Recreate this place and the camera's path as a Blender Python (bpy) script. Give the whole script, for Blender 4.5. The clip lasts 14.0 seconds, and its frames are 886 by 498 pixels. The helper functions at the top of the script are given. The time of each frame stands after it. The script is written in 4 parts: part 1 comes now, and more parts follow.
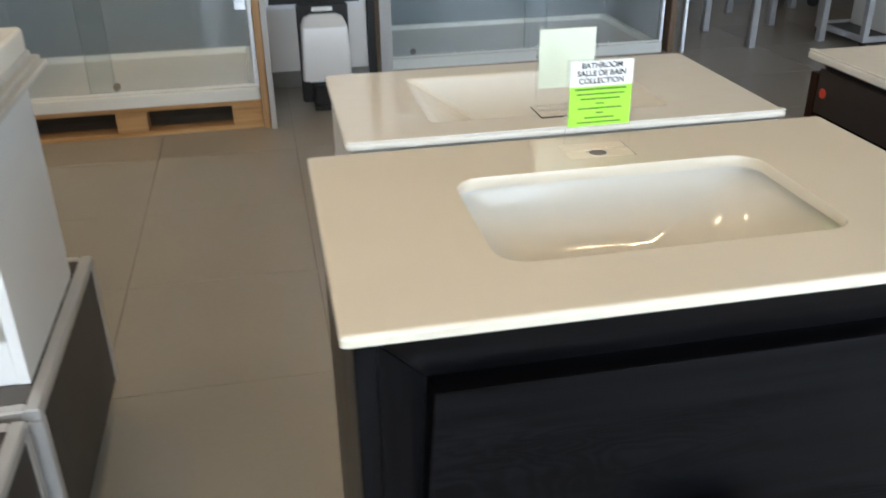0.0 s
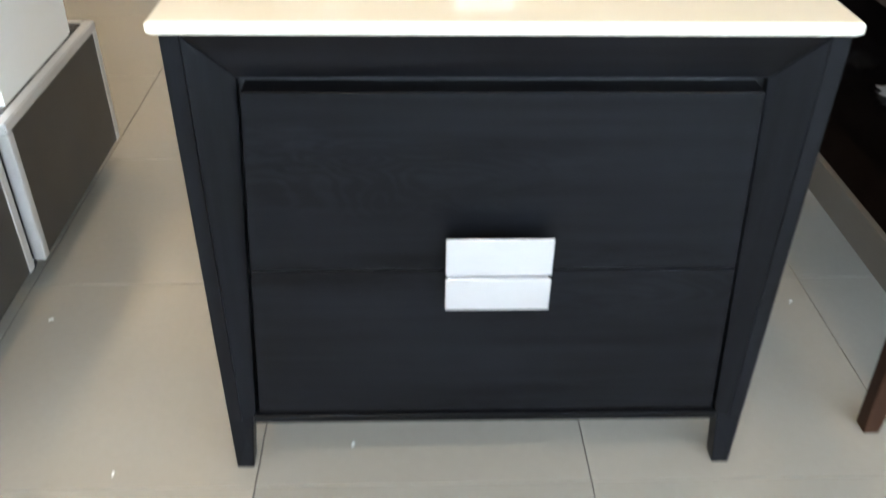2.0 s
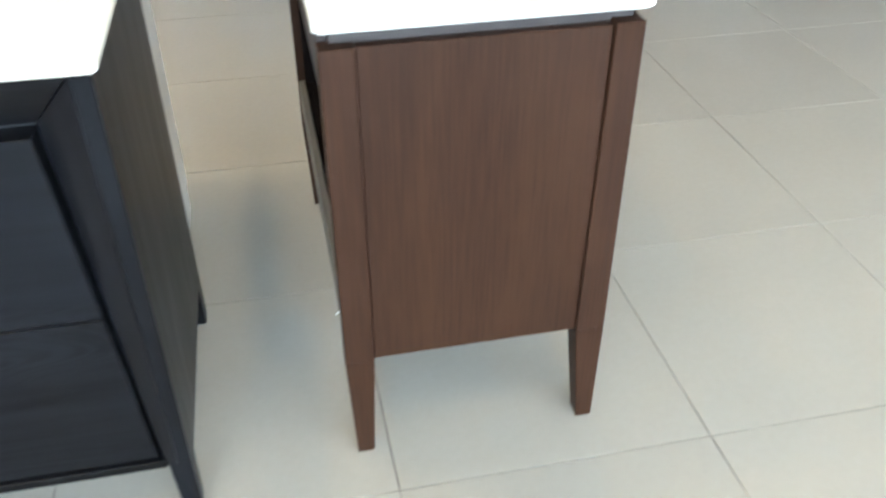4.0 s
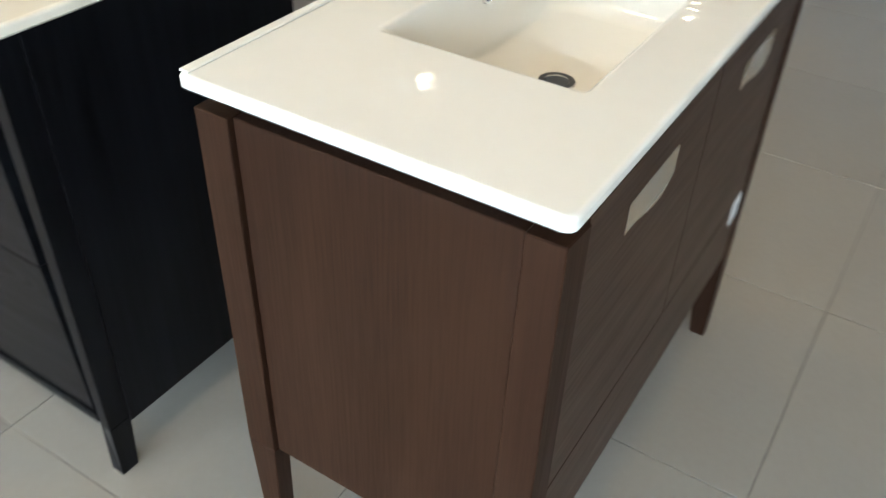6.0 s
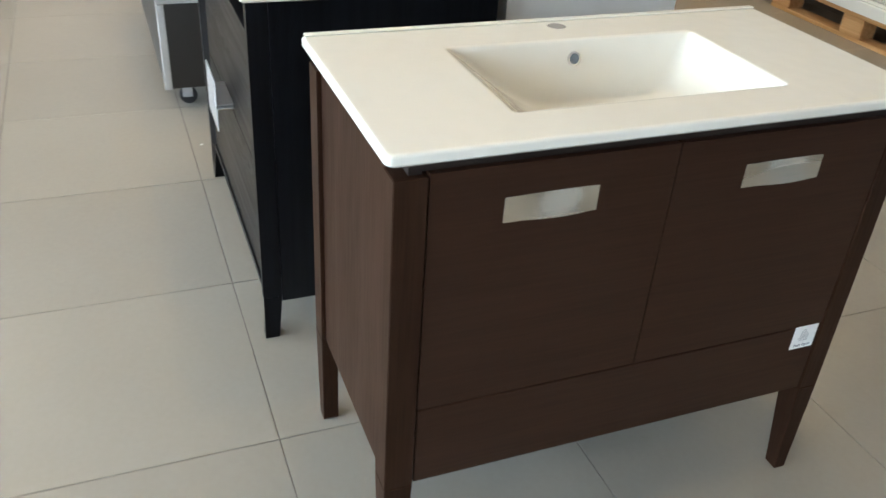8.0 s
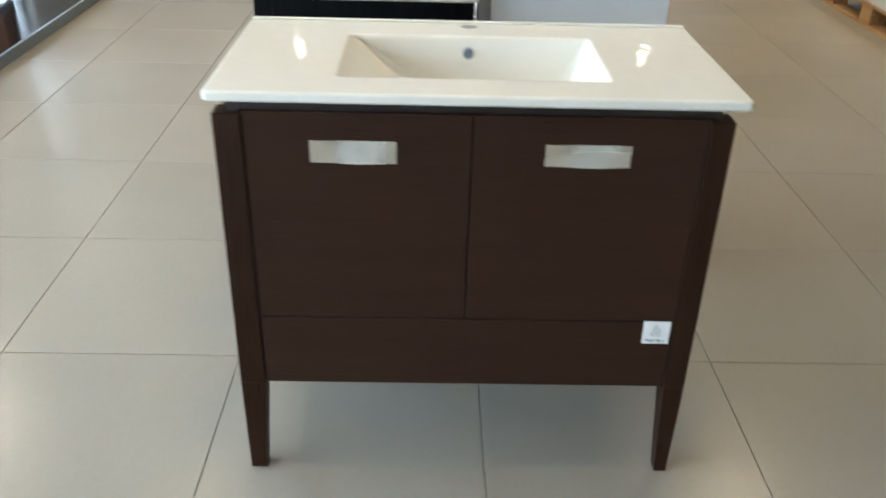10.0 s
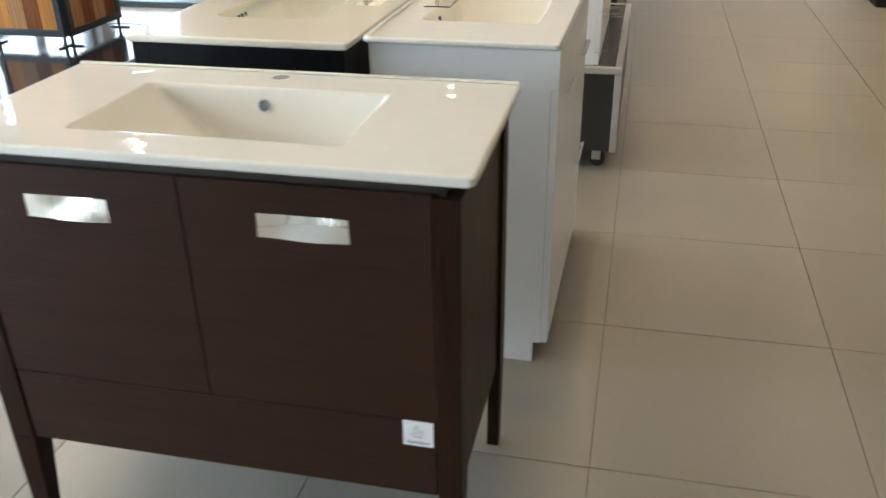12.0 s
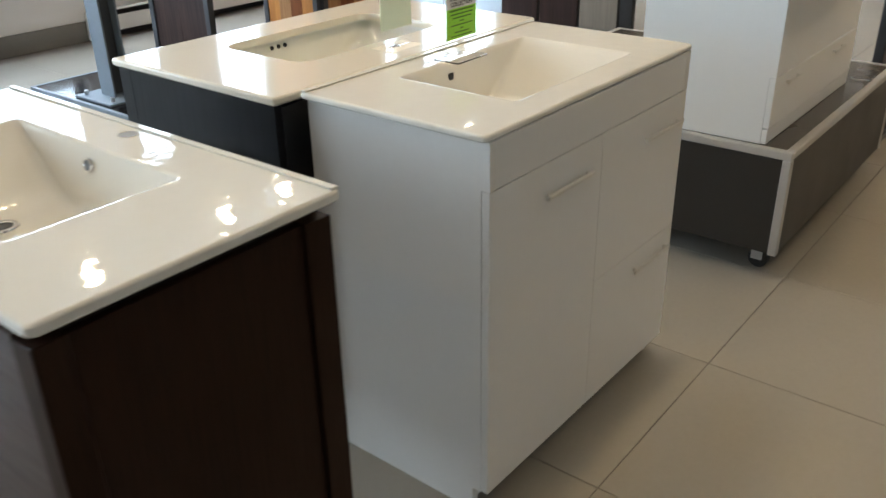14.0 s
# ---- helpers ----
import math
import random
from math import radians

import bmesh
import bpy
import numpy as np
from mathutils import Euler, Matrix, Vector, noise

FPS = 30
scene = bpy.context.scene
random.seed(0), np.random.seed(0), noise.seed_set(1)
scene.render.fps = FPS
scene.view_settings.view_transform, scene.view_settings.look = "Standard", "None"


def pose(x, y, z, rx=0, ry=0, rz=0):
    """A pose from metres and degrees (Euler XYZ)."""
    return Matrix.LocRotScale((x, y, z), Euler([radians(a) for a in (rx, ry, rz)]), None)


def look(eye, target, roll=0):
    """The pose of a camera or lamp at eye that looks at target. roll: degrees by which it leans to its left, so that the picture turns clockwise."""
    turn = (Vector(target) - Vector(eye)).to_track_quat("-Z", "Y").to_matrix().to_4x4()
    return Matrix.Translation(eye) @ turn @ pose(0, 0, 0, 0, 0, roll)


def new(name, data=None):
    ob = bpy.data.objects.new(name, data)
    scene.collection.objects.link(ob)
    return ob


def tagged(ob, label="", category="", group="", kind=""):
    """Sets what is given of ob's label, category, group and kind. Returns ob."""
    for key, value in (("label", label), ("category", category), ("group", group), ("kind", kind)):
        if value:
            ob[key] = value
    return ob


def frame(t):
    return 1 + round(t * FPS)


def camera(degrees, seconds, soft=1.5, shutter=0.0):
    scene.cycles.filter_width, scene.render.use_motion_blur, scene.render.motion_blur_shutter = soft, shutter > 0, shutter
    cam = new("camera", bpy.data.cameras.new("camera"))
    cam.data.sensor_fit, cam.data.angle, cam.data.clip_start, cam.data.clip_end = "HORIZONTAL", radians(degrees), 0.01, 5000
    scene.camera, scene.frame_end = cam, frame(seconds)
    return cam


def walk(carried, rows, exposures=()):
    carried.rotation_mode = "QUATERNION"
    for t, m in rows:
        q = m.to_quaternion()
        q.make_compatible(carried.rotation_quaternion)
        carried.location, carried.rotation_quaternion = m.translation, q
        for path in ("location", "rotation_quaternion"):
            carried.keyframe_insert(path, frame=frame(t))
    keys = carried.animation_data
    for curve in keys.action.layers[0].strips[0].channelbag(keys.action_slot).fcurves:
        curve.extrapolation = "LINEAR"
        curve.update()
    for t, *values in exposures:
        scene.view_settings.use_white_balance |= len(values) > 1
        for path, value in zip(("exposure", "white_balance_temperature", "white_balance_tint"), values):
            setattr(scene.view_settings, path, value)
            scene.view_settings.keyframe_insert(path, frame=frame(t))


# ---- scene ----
cam = camera(54.6, 14.0, soft=1.5, shutter=0.5)
EXPOSURES = [(0, -0.66, 6500, 11), (1.5, -0.28, 6700, 10), (2.0, 0.32, 6350, 9), (2.6, 1.0, 6150, 6), (3.0, 1.07, 6100, 6), (3.5, 0.95, 6050, 5), (4.2, 0.95, 6100, 6), (6.5, -0.08, 6350, 8), (7.5, -0.02, 6350, 8), (10, 0.14, 6150, 6), (11, 0.1, 6150, 7), (11.5, -0.12, 6350, 9), (12, 0.0, 6450, 9), (14, -0.17, 6400, 9)]
PATH = [
    (0, (-0.698, -0.74, 1.324), (-0.338, 1.011, 0.427), -0.8),
    (0.5, (-0.577, -0.686, 1.303), (-0.194, 1.023, 0.338), 1.1),
    (1, (-0.403, -0.72, 1.286), (-0.258, 1.02, 0.31), 2.6),
    (1.5, (-0.335, -0.861, 1.253), (-0.243, 0.845, 0.213), 1.3),
    (2, (-0.313, -1.018, 1.219), (-0.248, 0.623, 0.076), 0.8),
    (2.2, (-0.288, -1.058, 1.221), (-0.211, 0.546, 0.028), 1.2),
    (2.5, (-0.2, -1.069, 1.219), (-0.096, 0.503, -0.014), 1.3),
    (3, (0.105, -1.075, 1.231), (0.335, 0.507, 0.029), 2.3),
    (3.5, (0.321, -1.058, 1.232), (0.626, 0.494, 0.008), -1.0),
    (4, (0.467, -0.974, 1.248), (0.81, 0.604, 0.069), 0.0),
    (4.2, (0.527, -0.937, 1.265), (0.878, 0.646, 0.096), 0.0),
    (6.5, (1.393, -0.361, 1.267), (0.219, 0.732, 0.073), 1.3),
    (7, (1.565, -0.295, 1.283), (0.158, 0.597, 0.176), 0.8),
    (7.5, (1.763, -0.289, 1.312), (0.284, 0.51, 0.229), 2.1),
    (7.7, (1.823, -0.267, 1.314), (0.313, 0.479, 0.235), 3.1),
    (9.8, (2.391, 0.348, 1.314), (0.638, 0.467, 0.359), 2.3),
    (10, (2.369, 0.465, 1.317), (0.627, 0.506, 0.335), 1.6),
    (10.1, (2.368, 0.539, 1.3), (0.633, 0.556, 0.305), 0.4),
    (10.5, (2.289, 0.673, 1.323), (0.567, 0.779, 0.311), -1.6),
    (11, (2.237, 0.797, 1.333), (0.493, 0.826, 0.355), 0.3),
    (11.5, (2.22, 1.039, 1.346), (0.455, 0.733, 0.457), 0.4),
    (12, (2.101, 1.223, 1.3), (0.367, 0.822, 0.388), -0.9),
    (12.5, (1.93, 1.397, 1.315), (0.236, 0.871, 0.391), -0.8),
    (13, (1.759, 1.635, 1.327), (0.221, 0.712, 0.443), -0.3),
    (13.5, (1.579, 1.789, 1.309), (0.11, 0.744, 0.444), -1.7),
    (14, (1.329, 1.846, 1.309), (-0.067, 0.726, 0.416), -1.1),
]
walk(cam, [(t, look(eye, target, roll)) for t, eye, target, roll in PATH], EXPOSURES)

# ---- world and light ----
world = bpy.data.worlds.new("sky")
scene.world = world
world.use_nodes = True
wn = world.node_tree.nodes
sky = wn.new("ShaderNodeTexSky")
sky.sky_type = "NISHITA"
sky.sun_disc = False
sky.sun_elevation = radians(40)
sky.sun_rotation = radians(150)
world.node_tree.links.new(sky.outputs[0], wn["Background"].inputs[0])
wn["Background"].inputs[1].default_value = 0.1


def area(name, place, target, sx, sy, watts, colour):
    d = bpy.data.lights.new(name, "AREA")
    d.shape, d.size, d.size_y, d.energy, d.color = "RECTANGLE", sx, sy, watts, colour
    ob = new(name, d)
    ob.matrix_world = look(place, target)
    return ob


WIN_W, WIN_GAP, WIN_Z0, WIN_Z1, SOUTH = 1.5, 0.22, 0.38, 2.75, -3.75
WINDOWS = [-6.9 + i * (WIN_W + WIN_GAP) for i in range(8)]
for wx in WINDOWS:
    area("window_daylight", (wx + WIN_W / 2, SOUTH - 0.22, (WIN_Z0 + WIN_Z1) / 2), (wx + WIN_W / 2, 0, (WIN_Z0 + WIN_Z1) / 2), WIN_W, WIN_Z1 - WIN_Z0, 96, (0.70, 0.85, 1.0))
# (6.5, 4.6) and (-1.7, 2.3) are added fill lamps for dim areas
SPOTS = [(x, y) for x in (-4.9, -2.7, -0.55, 1.15, 3.4) for y in (-1.35, 0.75)] + [(-4.9, 2.9), (-2.7, 3.0), (-4.9, 5.2), (-2.6, 5.4), (-7.2, 2.0), (-1.2, 8.45), (-2.85, 8.45), (-2.65, 10.1), (3.6, 11.6), (6.5, 4.6), (-1.7, 2.3), (-9.9, -1.4), (-9.9, 3.6)]
CEIL = 4.0
for sx, sy in SPOTS:
    d = bpy.data.lights.new("ceiling_spot", "AREA")
    d.shape, d.size, d.energy, d.color = "DISK", 0.16, 15 if sx < -2 and sy > 2 else 12 if sy > 5 or sx > 5 else 4.5 if sx > -1 and sy < 0 else 8 if sx == -0.55 else 4.5 if sx > -1 else 6 if sx == -1.7 else 9.5, (1.0, 0.75, 0.45)
    d.spread = radians(110)
    ob = new("ceiling_spot", d)
    ob.matrix_world = look((sx, sy, CEIL - 0.045), (sx, sy, 0))

# warm display spotlights on a hung rail over the wood samples, aimed back at the vanities
RACK_LAMPS, RAIL_Y, RAIL_Z = (-4.25, -3.3, -2.2, -1.7, -0.75), -2.42, 2.72
AIM = Vector((0, 0.8, -0.6)).normalized()
for lx in RACK_LAMPS:
    d = bpy.data.lights.new("rail_spot", "AREA")
    d.shape, d.size, d.energy, d.color = "DISK", 0.1, 1.6, (1.0, 0.78, 0.5)
    d.spread = radians(110)
    ob = new("rail_spot", d)
    at = Vector((lx, RAIL_Y, RAIL_Z - 0.08)) + AIM * 0.105
    ob.matrix_world = look(at, at + AIM)


# ---- materials ----
def mat(name, colour, rough=0.5, metal=0.0, vary=0.06, scale=6.0, stretch=(1, 1, 1), fine=60.0, bump=0.0, coat=0.0, spread=0.0, rvary=0.03, wave=0.0):
    """Principled surface with tone varied at two scales, fine relief, and a tone of its own for each object (spread)."""
    m = bpy.data.materials.new(name)
    m.use_nodes = True
    n, l = m.node_tree.nodes, m.node_tree.links
    p = n["Principled BSDF"]
    co = n.new("ShaderNodeTexCoord")
    mp = n.new("ShaderNodeMapping")
    mp.inputs["Scale"].default_value = stretch
    l.new(co.outputs["Object"], mp.inputs[0])
    if spread:
        shift = n.new("ShaderNodeObjectInfo")
        far = n.new("ShaderNodeMath")
        far.operation = "MULTIPLY"
        far.inputs[1].default_value = 40.0
        l.new(shift.outputs["Random"], far.inputs[0])
        l.new(far.outputs[0], mp.inputs["Location"])
    big, small = n.new("ShaderNodeTexNoise"), n.new("ShaderNodeTexNoise")
    big.inputs["Scale"].default_value, small.inputs["Scale"].default_value = scale, fine
    big.inputs["Detail"].default_value, small.inputs["Detail"].default_value = 3, 5
    l.new(mp.outputs[0], big.inputs[0])
    l.new(mp.outputs[0], small.inputs[0])
    mix = n.new("ShaderNodeMath")
    mix.operation = "MULTIPLY_ADD"
    mix.inputs[1].default_value = 0.5
    l.new(big.outputs[0], mix.inputs[0])
    half = n.new("ShaderNodeMath")
    half.operation = "MULTIPLY"
    half.inputs[1].default_value = 0.5
    l.new(small.outputs[0], half.inputs[0])
    l.new(half.outputs[0], mix.inputs[2])
    tone = n.new("ShaderNodeMapRange")
    tone.inputs[1].default_value, tone.inputs[2].default_value = 0.3, 0.7
    tone.inputs[3].default_value, tone.inputs[4].default_value = 1 - vary, 1 + vary
    l.new(mix.outputs[0], tone.inputs[0])
    last = tone.outputs[0]
    if spread:
        info = n.new("ShaderNodeObjectInfo")
        r = n.new("ShaderNodeMapRange")
        r.inputs[3].default_value, r.inputs[4].default_value = 1 - spread, 1 + spread
        l.new(info.outputs["Random"], r.inputs[0])
        mul = n.new("ShaderNodeMath")
        mul.operation = "MULTIPLY"
        l.new(last, mul.inputs[0])
        l.new(r.outputs[0], mul.inputs[1])
        last = mul.outputs[0]
    sc = n.new("ShaderNodeVectorMath")
    sc.operation = "SCALE"
    sc.inputs[0].default_value = colour
    l.new(last, sc.inputs["Scale"])
    l.new(sc.outputs[0], p.inputs["Base Color"])
    rr = n.new("ShaderNodeMapRange")
    rr.inputs[1].default_value, rr.inputs[2].default_value = 0.3, 0.7
    rr.inputs[3].default_value, rr.inputs[4].default_value = max(0.02, rough - rvary), min(1, rough + rvary)
    l.new(big.outputs[0], rr.inputs[0])
    l.new(rr.outputs[0], p.inputs["Roughness"])
    p.inputs["Metallic"].default_value = metal
    p.inputs["Coat Weight"].default_value = coat
    p.inputs["Coat Roughness"].default_value = 0.06
    if bump:
        b = n.new("ShaderNodeBump")
        b.inputs["Strength"].default_value, b.inputs["Distance"].default_value = bump, 0.002
        l.new(small.outputs[0], b.inputs["Height"])
        l.new(b.outputs[0], p.inputs["Normal"])
    elif wave:
        # slow unevenness of a fired glaze
        uneven = n.new("ShaderNodeTexNoise")
        uneven.inputs["Scale"].default_value, uneven.inputs["Detail"].default_value = 30.0, 0.5
        l.new(co.outputs["Object"], uneven.inputs[0])
        b = n.new("ShaderNodeBump")
        b.inputs["Strength"].default_value, b.inputs["Distance"].default_value = 1.0, wave
        l.new(uneven.outputs[0], b.inputs["Height"])
        l.new(b.outputs[0], p.inputs["Normal"])
        l.new(b.outputs[0], p.inputs["Coat Normal"])
    return m


def grain(name, colour, dark, axis, rough=0.42, bump=0.25, fine=110.0, lines=0.0, shine=0.22, ring=0.07, pores=0.14):
    """Stained veneer: streaks along one axis (0 x, 1 y, 2 z), broad cathedral bands and fine open pores."""
    m = bpy.data.materials.new(name)
    m.use_nodes = True
    n, l = m.node_tree.nodes, m.node_tree.links
    p = n["Principled BSDF"]
    co = n.new("ShaderNodeTexCoord")
    s = [1.0, 1.0, 1.0]
    s[axis] = 0.035
    mp = n.new("ShaderNodeMapping")
    mp.inputs["Scale"].default_value = s
    l.new(co.outputs["Object"], mp.inputs[0])
    fine_n = n.new("ShaderNodeTexNoise")
    fine_n.inputs["Scale"].default_value, fine_n.inputs["Detail"].default_value = fine, 6
    l.new(mp.outputs[0], fine_n.inputs[0])
    s2 = [7.0, 7.0, 7.0]
    s2[axis] = 1.1
    mp2 = n.new("ShaderNodeMapping")
    mp2.inputs["Scale"].default_value = s2
    l.new(co.outputs["Object"], mp2.inputs[0])
    broad = n.new("ShaderNodeTexNoise")
    broad.inputs["Scale"].default_value, broad.inputs["Detail"].default_value, broad.inputs["Distortion"].default_value = 1.6, 3, 1.2
    l.new(mp2.outputs[0], broad.inputs[0])
    mix = n.new("ShaderNodeMath")
    mix.operation = "MULTIPLY_ADD"
    mix.inputs[1].default_value = 0.6
    l.new(fine_n.outputs[0], mix.inputs[0])
    h = n.new("ShaderNodeMath")
    h.operation = "MULTIPLY"
    h.inputs[1].default_value = 0.4
    l.new(broad.outputs[0], h.inputs[0])
    l.new(h.outputs[0], mix.inputs[2])
    rings = n.new("ShaderNodeMath")
    rings.operation = "MULTIPLY"
    rings.inputs[1].default_value = lines
    l.new(broad.outputs[0], rings.inputs[0])
    wave = n.new("ShaderNodeMath")
    wave.operation = "SINE"
    l.new(rings.outputs[0], wave.inputs[0])
    add = n.new("ShaderNodeMath")
    add.operation = "MULTIPLY_ADD"
    add.inputs[1].default_value = ring if lines else 0.0
    where = n.new("ShaderNodeTexNoise")
    where.inputs["Scale"].default_value, where.inputs["Detail"].default_value = 0.8, 0.0
    l.new(mp2.outputs[0], where.inputs[0])
    patch = n.new("ShaderNodeMapRange")
    patch.inputs[1].default_value, patch.inputs[2].default_value = 0.5, 0.68
    l.new(where.outputs[0], patch.inputs[0])
    masked = n.new("ShaderNodeMath")
    masked.operation = "MULTIPLY"
    l.new(wave.outputs[0], masked.inputs[0])
    l.new(patch.outputs[0], masked.inputs[1])
    l.new(masked.outputs[0], add.inputs[0])
    l.new(mix.outputs[0], add.inputs[2])
    mix = add
    ramp = n.new("ShaderNodeValToRGB")
    ramp.color_ramp.elements[0].position, ramp.color_ramp.elements[1].position = 0.36, 0.62
    ramp.color_ramp.elements[0].color, ramp.color_ramp.elements[1].color = (*dark, 1), (*colour, 1)
    l.new(mix.outputs[0], ramp.inputs[0])
    l.new(ramp.outputs[0], p.inputs["Base Color"])
    p.inputs["Specular IOR Level"].default_value = shine
    gloss = n.new("ShaderNodeMapRange")
    gloss.inputs[1].default_value, gloss.inputs[2].default_value = 0.36, 0.62
    gloss.inputs[3].default_value, gloss.inputs[4].default_value = rough + pores, rough - 0.04
    l.new(mix.outputs[0], gloss.inputs[0])
    l.new(gloss.outputs[0], p.inputs["Roughness"])
    b = n.new("ShaderNodeBump")
    b.inputs["Strength"].default_value, b.inputs["Distance"].default_value = bump, 0.0015
    l.new(mix.outputs[0], b.inputs["Height"])
    l.new(b.outputs[0], p.inputs["Normal"])
    return m


TILE = mat("porcelain_tile", (0.302, 0.275, 0.233), 0.24, vary=0.035, scale=2.2, fine=70, spread=0.03, rvary=0.02)
GROUT = mat("grout", (0.17, 0.15, 0.13), 0.9, vary=0.2, scale=5, fine=120, bump=0.2)
PAINT = mat("wall_paint", (0.82, 0.80, 0.77), 0.75, vary=0.02, scale=2, fine=150, bump=0.08)
# unseen ceiling, kept mid-grey so that it bounces less light
CEILING = mat("ceiling_low_bounce", (0.30, 0.29, 0.28), 0.85, vary=0.03, scale=1, fine=120, bump=0.08)
SKIRT = mat("grey_skirting", (0.22, 0.21, 0.19), 0.55, vary=0.08, scale=4)
BLACK_X = grain("black_ash_across", (0.0062, 0.0066, 0.0082), (0.0022, 0.0022, 0.0026), 0, 0.32, 0.25, 55, 120.0, 0.12, 0.11, 0.03)
BLACK_Z = grain("black_ash_upright", (0.0062, 0.0066, 0.0082), (0.0022, 0.0022, 0.0026), 2, 0.34, 0.2, 70, 90.0, 0.13, 0.10, 0.03)
BLACK_DULL = mat("black_carcass", (0.012, 0.012, 0.013), 0.6, vary=0.15)
BROWN_Z = grain("brown_veneer_upright", (0.0325, 0.0142, 0.0075), (0.021, 0.0088, 0.0047), 2, 0.45, 0.08, 240, shine=0.10, pores=0.03)
BROWN_Y = grain("brown_veneer_across", (0.039, 0.0170, 0.0095), (0.028, 0.0118, 0.0068), 1, 0.36, 0.10, 220, shine=0.19, pores=0.05)
BROWN_GLOSS = mat("dark_glossy_board", (0.007, 0.005, 0.0045), 0.14, vary=0.2, scale=5)
BROWN_DARK = mat("brown_carcass", (0.020, 0.012, 0.009), 0.55, vary=0.2, scale=5)
CERAMIC = mat("glazed_ceramic", (0.80, 0.775, 0.695), 0.035, vary=0.012, scale=3, fine=40, rvary=0.012, wave=0.0004)
# neutral white quartz; the lamps' warm tint is put into its colour
QUARTZ = mat("polished_quartz", (0.80, 0.735, 0.60), 0.10, vary=0.025, scale=5, fine=380, rvary=0.03, coat=0.3)
LACQUER = mat("white_lacquer", (0.80, 0.79, 0.75), 0.36, vary=0.012, scale=3, fine=60, rvary=0.02, coat=0.25)
SILVER = mat("satin_aluminium", (0.80, 0.81, 0.83), 0.38, metal=1.0, vary=0.03, scale=8, stretch=(0.1, 1, 1), fine=300)
NICKEL = mat("brushed_nickel", (0.86, 0.82, 0.73), 0.27, metal=1.0, vary=0.05, scale=10, stretch=(1, 0.06, 1), fine=250, bump=0.05)
BAR = mat("brushed_steel_bar", (0.74, 0.73, 0.69), 0.34, metal=1.0, vary=0.05, scale=10, fine=250)
CHROME = mat("chrome", (0.82, 0.82, 0.83), 0.07, metal=1.0, vary=0.02, rvary=0.03)
LAMINATE = mat("charcoal_laminate", (0.022, 0.020, 0.018), 0.42, vary=0.10, scale=6, fine=140, bump=0.05)
LAM_TOP = mat("grey_brown_laminate", (0.062, 0.053, 0.045), 0.26, vary=0.10, scale=6, fine=140, bump=0.05)
TRIM = mat("grey_edge_trim", (0.50, 0.49, 0.47), 0.38, metal=0.4, vary=0.05)
RAW_EDGE = mat("greige_raw_board", (0.115, 0.102, 0.084), 0.55, vary=0.08, scale=8, fine=140, bump=0.05)
RUBBER = mat("black_rubber", (0.018, 0.018, 0.02), 0.6, vary=0.15)
PLASTIC_B = mat("black_plastic", (0.015, 0.015, 0.016), 0.35, vary=0.1)
BLACK_GLOSS = mat("glossy_black_board", (0.012, 0.012, 0.014), 0.12, vary=0.15)
PLASTIC_W = mat("white_plastic", (0.80, 0.80, 0.79), 0.22, vary=0.015)
PINE = grain("pine_plank", (0.58, 0.36, 0.17), (0.40, 0.22, 0.09), 0, 0.7, 0.3, 60)
PINE_Z = grain("pine_post", (0.52, 0.34, 0.18), (0.36, 0.21, 0.10), 2, 0.7, 0.3, 60)
OAK_O = grain("orange_oak", (0.60, 0.26, 0.07), (0.40, 0.15, 0.035), 2, 0.35, 0.1, 60)
OAK_R = grain("red_brown_wood", (0.25, 0.085, 0.03), (0.13, 0.04, 0.016), 2, 0.35, 0.1, 60)
OAK_T = grain("tan_wood", (0.48, 0.25, 0.11), (0.32, 0.15, 0.06), 2, 0.35, 0.1, 60)
WENGE = grain("dark_wenge", (0.045, 0.022, 0.017), (0.020, 0.011, 0.009), 2, 0.4, 0.1, 70)
STEEL = mat("painted_steel", (0.16, 0.20, 0.24), 0.42, vary=0.08, scale=7)
STEEL_D = mat("dark_steel", (0.045, 0.05, 0.058), 0.4, vary=0.1, scale=7)
GALV = mat("galvanised_steel", (0.55, 0.56, 0.58), 0.35, metal=0.7, vary=0.08)
PANEL = mat("slate_blue_panel", (0.20, 0.23, 0.25), 0.35, vary=0.05, scale=2)
TRAY = mat("acrylic_tray", (0.74, 0.75, 0.70), 0.22, vary=0.02)
PAPER = mat("white_card", (0.84, 0.84, 0.82), 0.6, vary=0.015)
GREEN = mat("lime_card", (0.36, 0.80, 0.05), 0.55, vary=0.02)
PALE = mat("pale_card_back", (0.74, 0.82, 0.66), 0.6, vary=0.02)
INK = mat("black_ink", (0.03, 0.03, 0.03), 0.7)
INK_G = mat("green_ink", (0.09, 0.24, 0.02), 0.7)
INK_L = mat("grey_ink", (0.28, 0.29, 0.31), 0.7)
RED = mat("red_sticker", (0.62, 0.06, 0.03), 0.5)
TAN_LEAF = grain("tan_door_veneer", (0.20, 0.135, 0.09), (0.13, 0.085, 0.055), 2, 0.4, 0.1, 60)
PALE_LEAF = grain("greige_door_veneer", (0.26, 0.235, 0.20), (0.21, 0.19, 0.16), 2, 0.45, 0.1, 60)
MARBLE = mat("pale_stone_sheet", (0.56, 0.53, 0.47), 0.35, vary=0.12, scale=7)


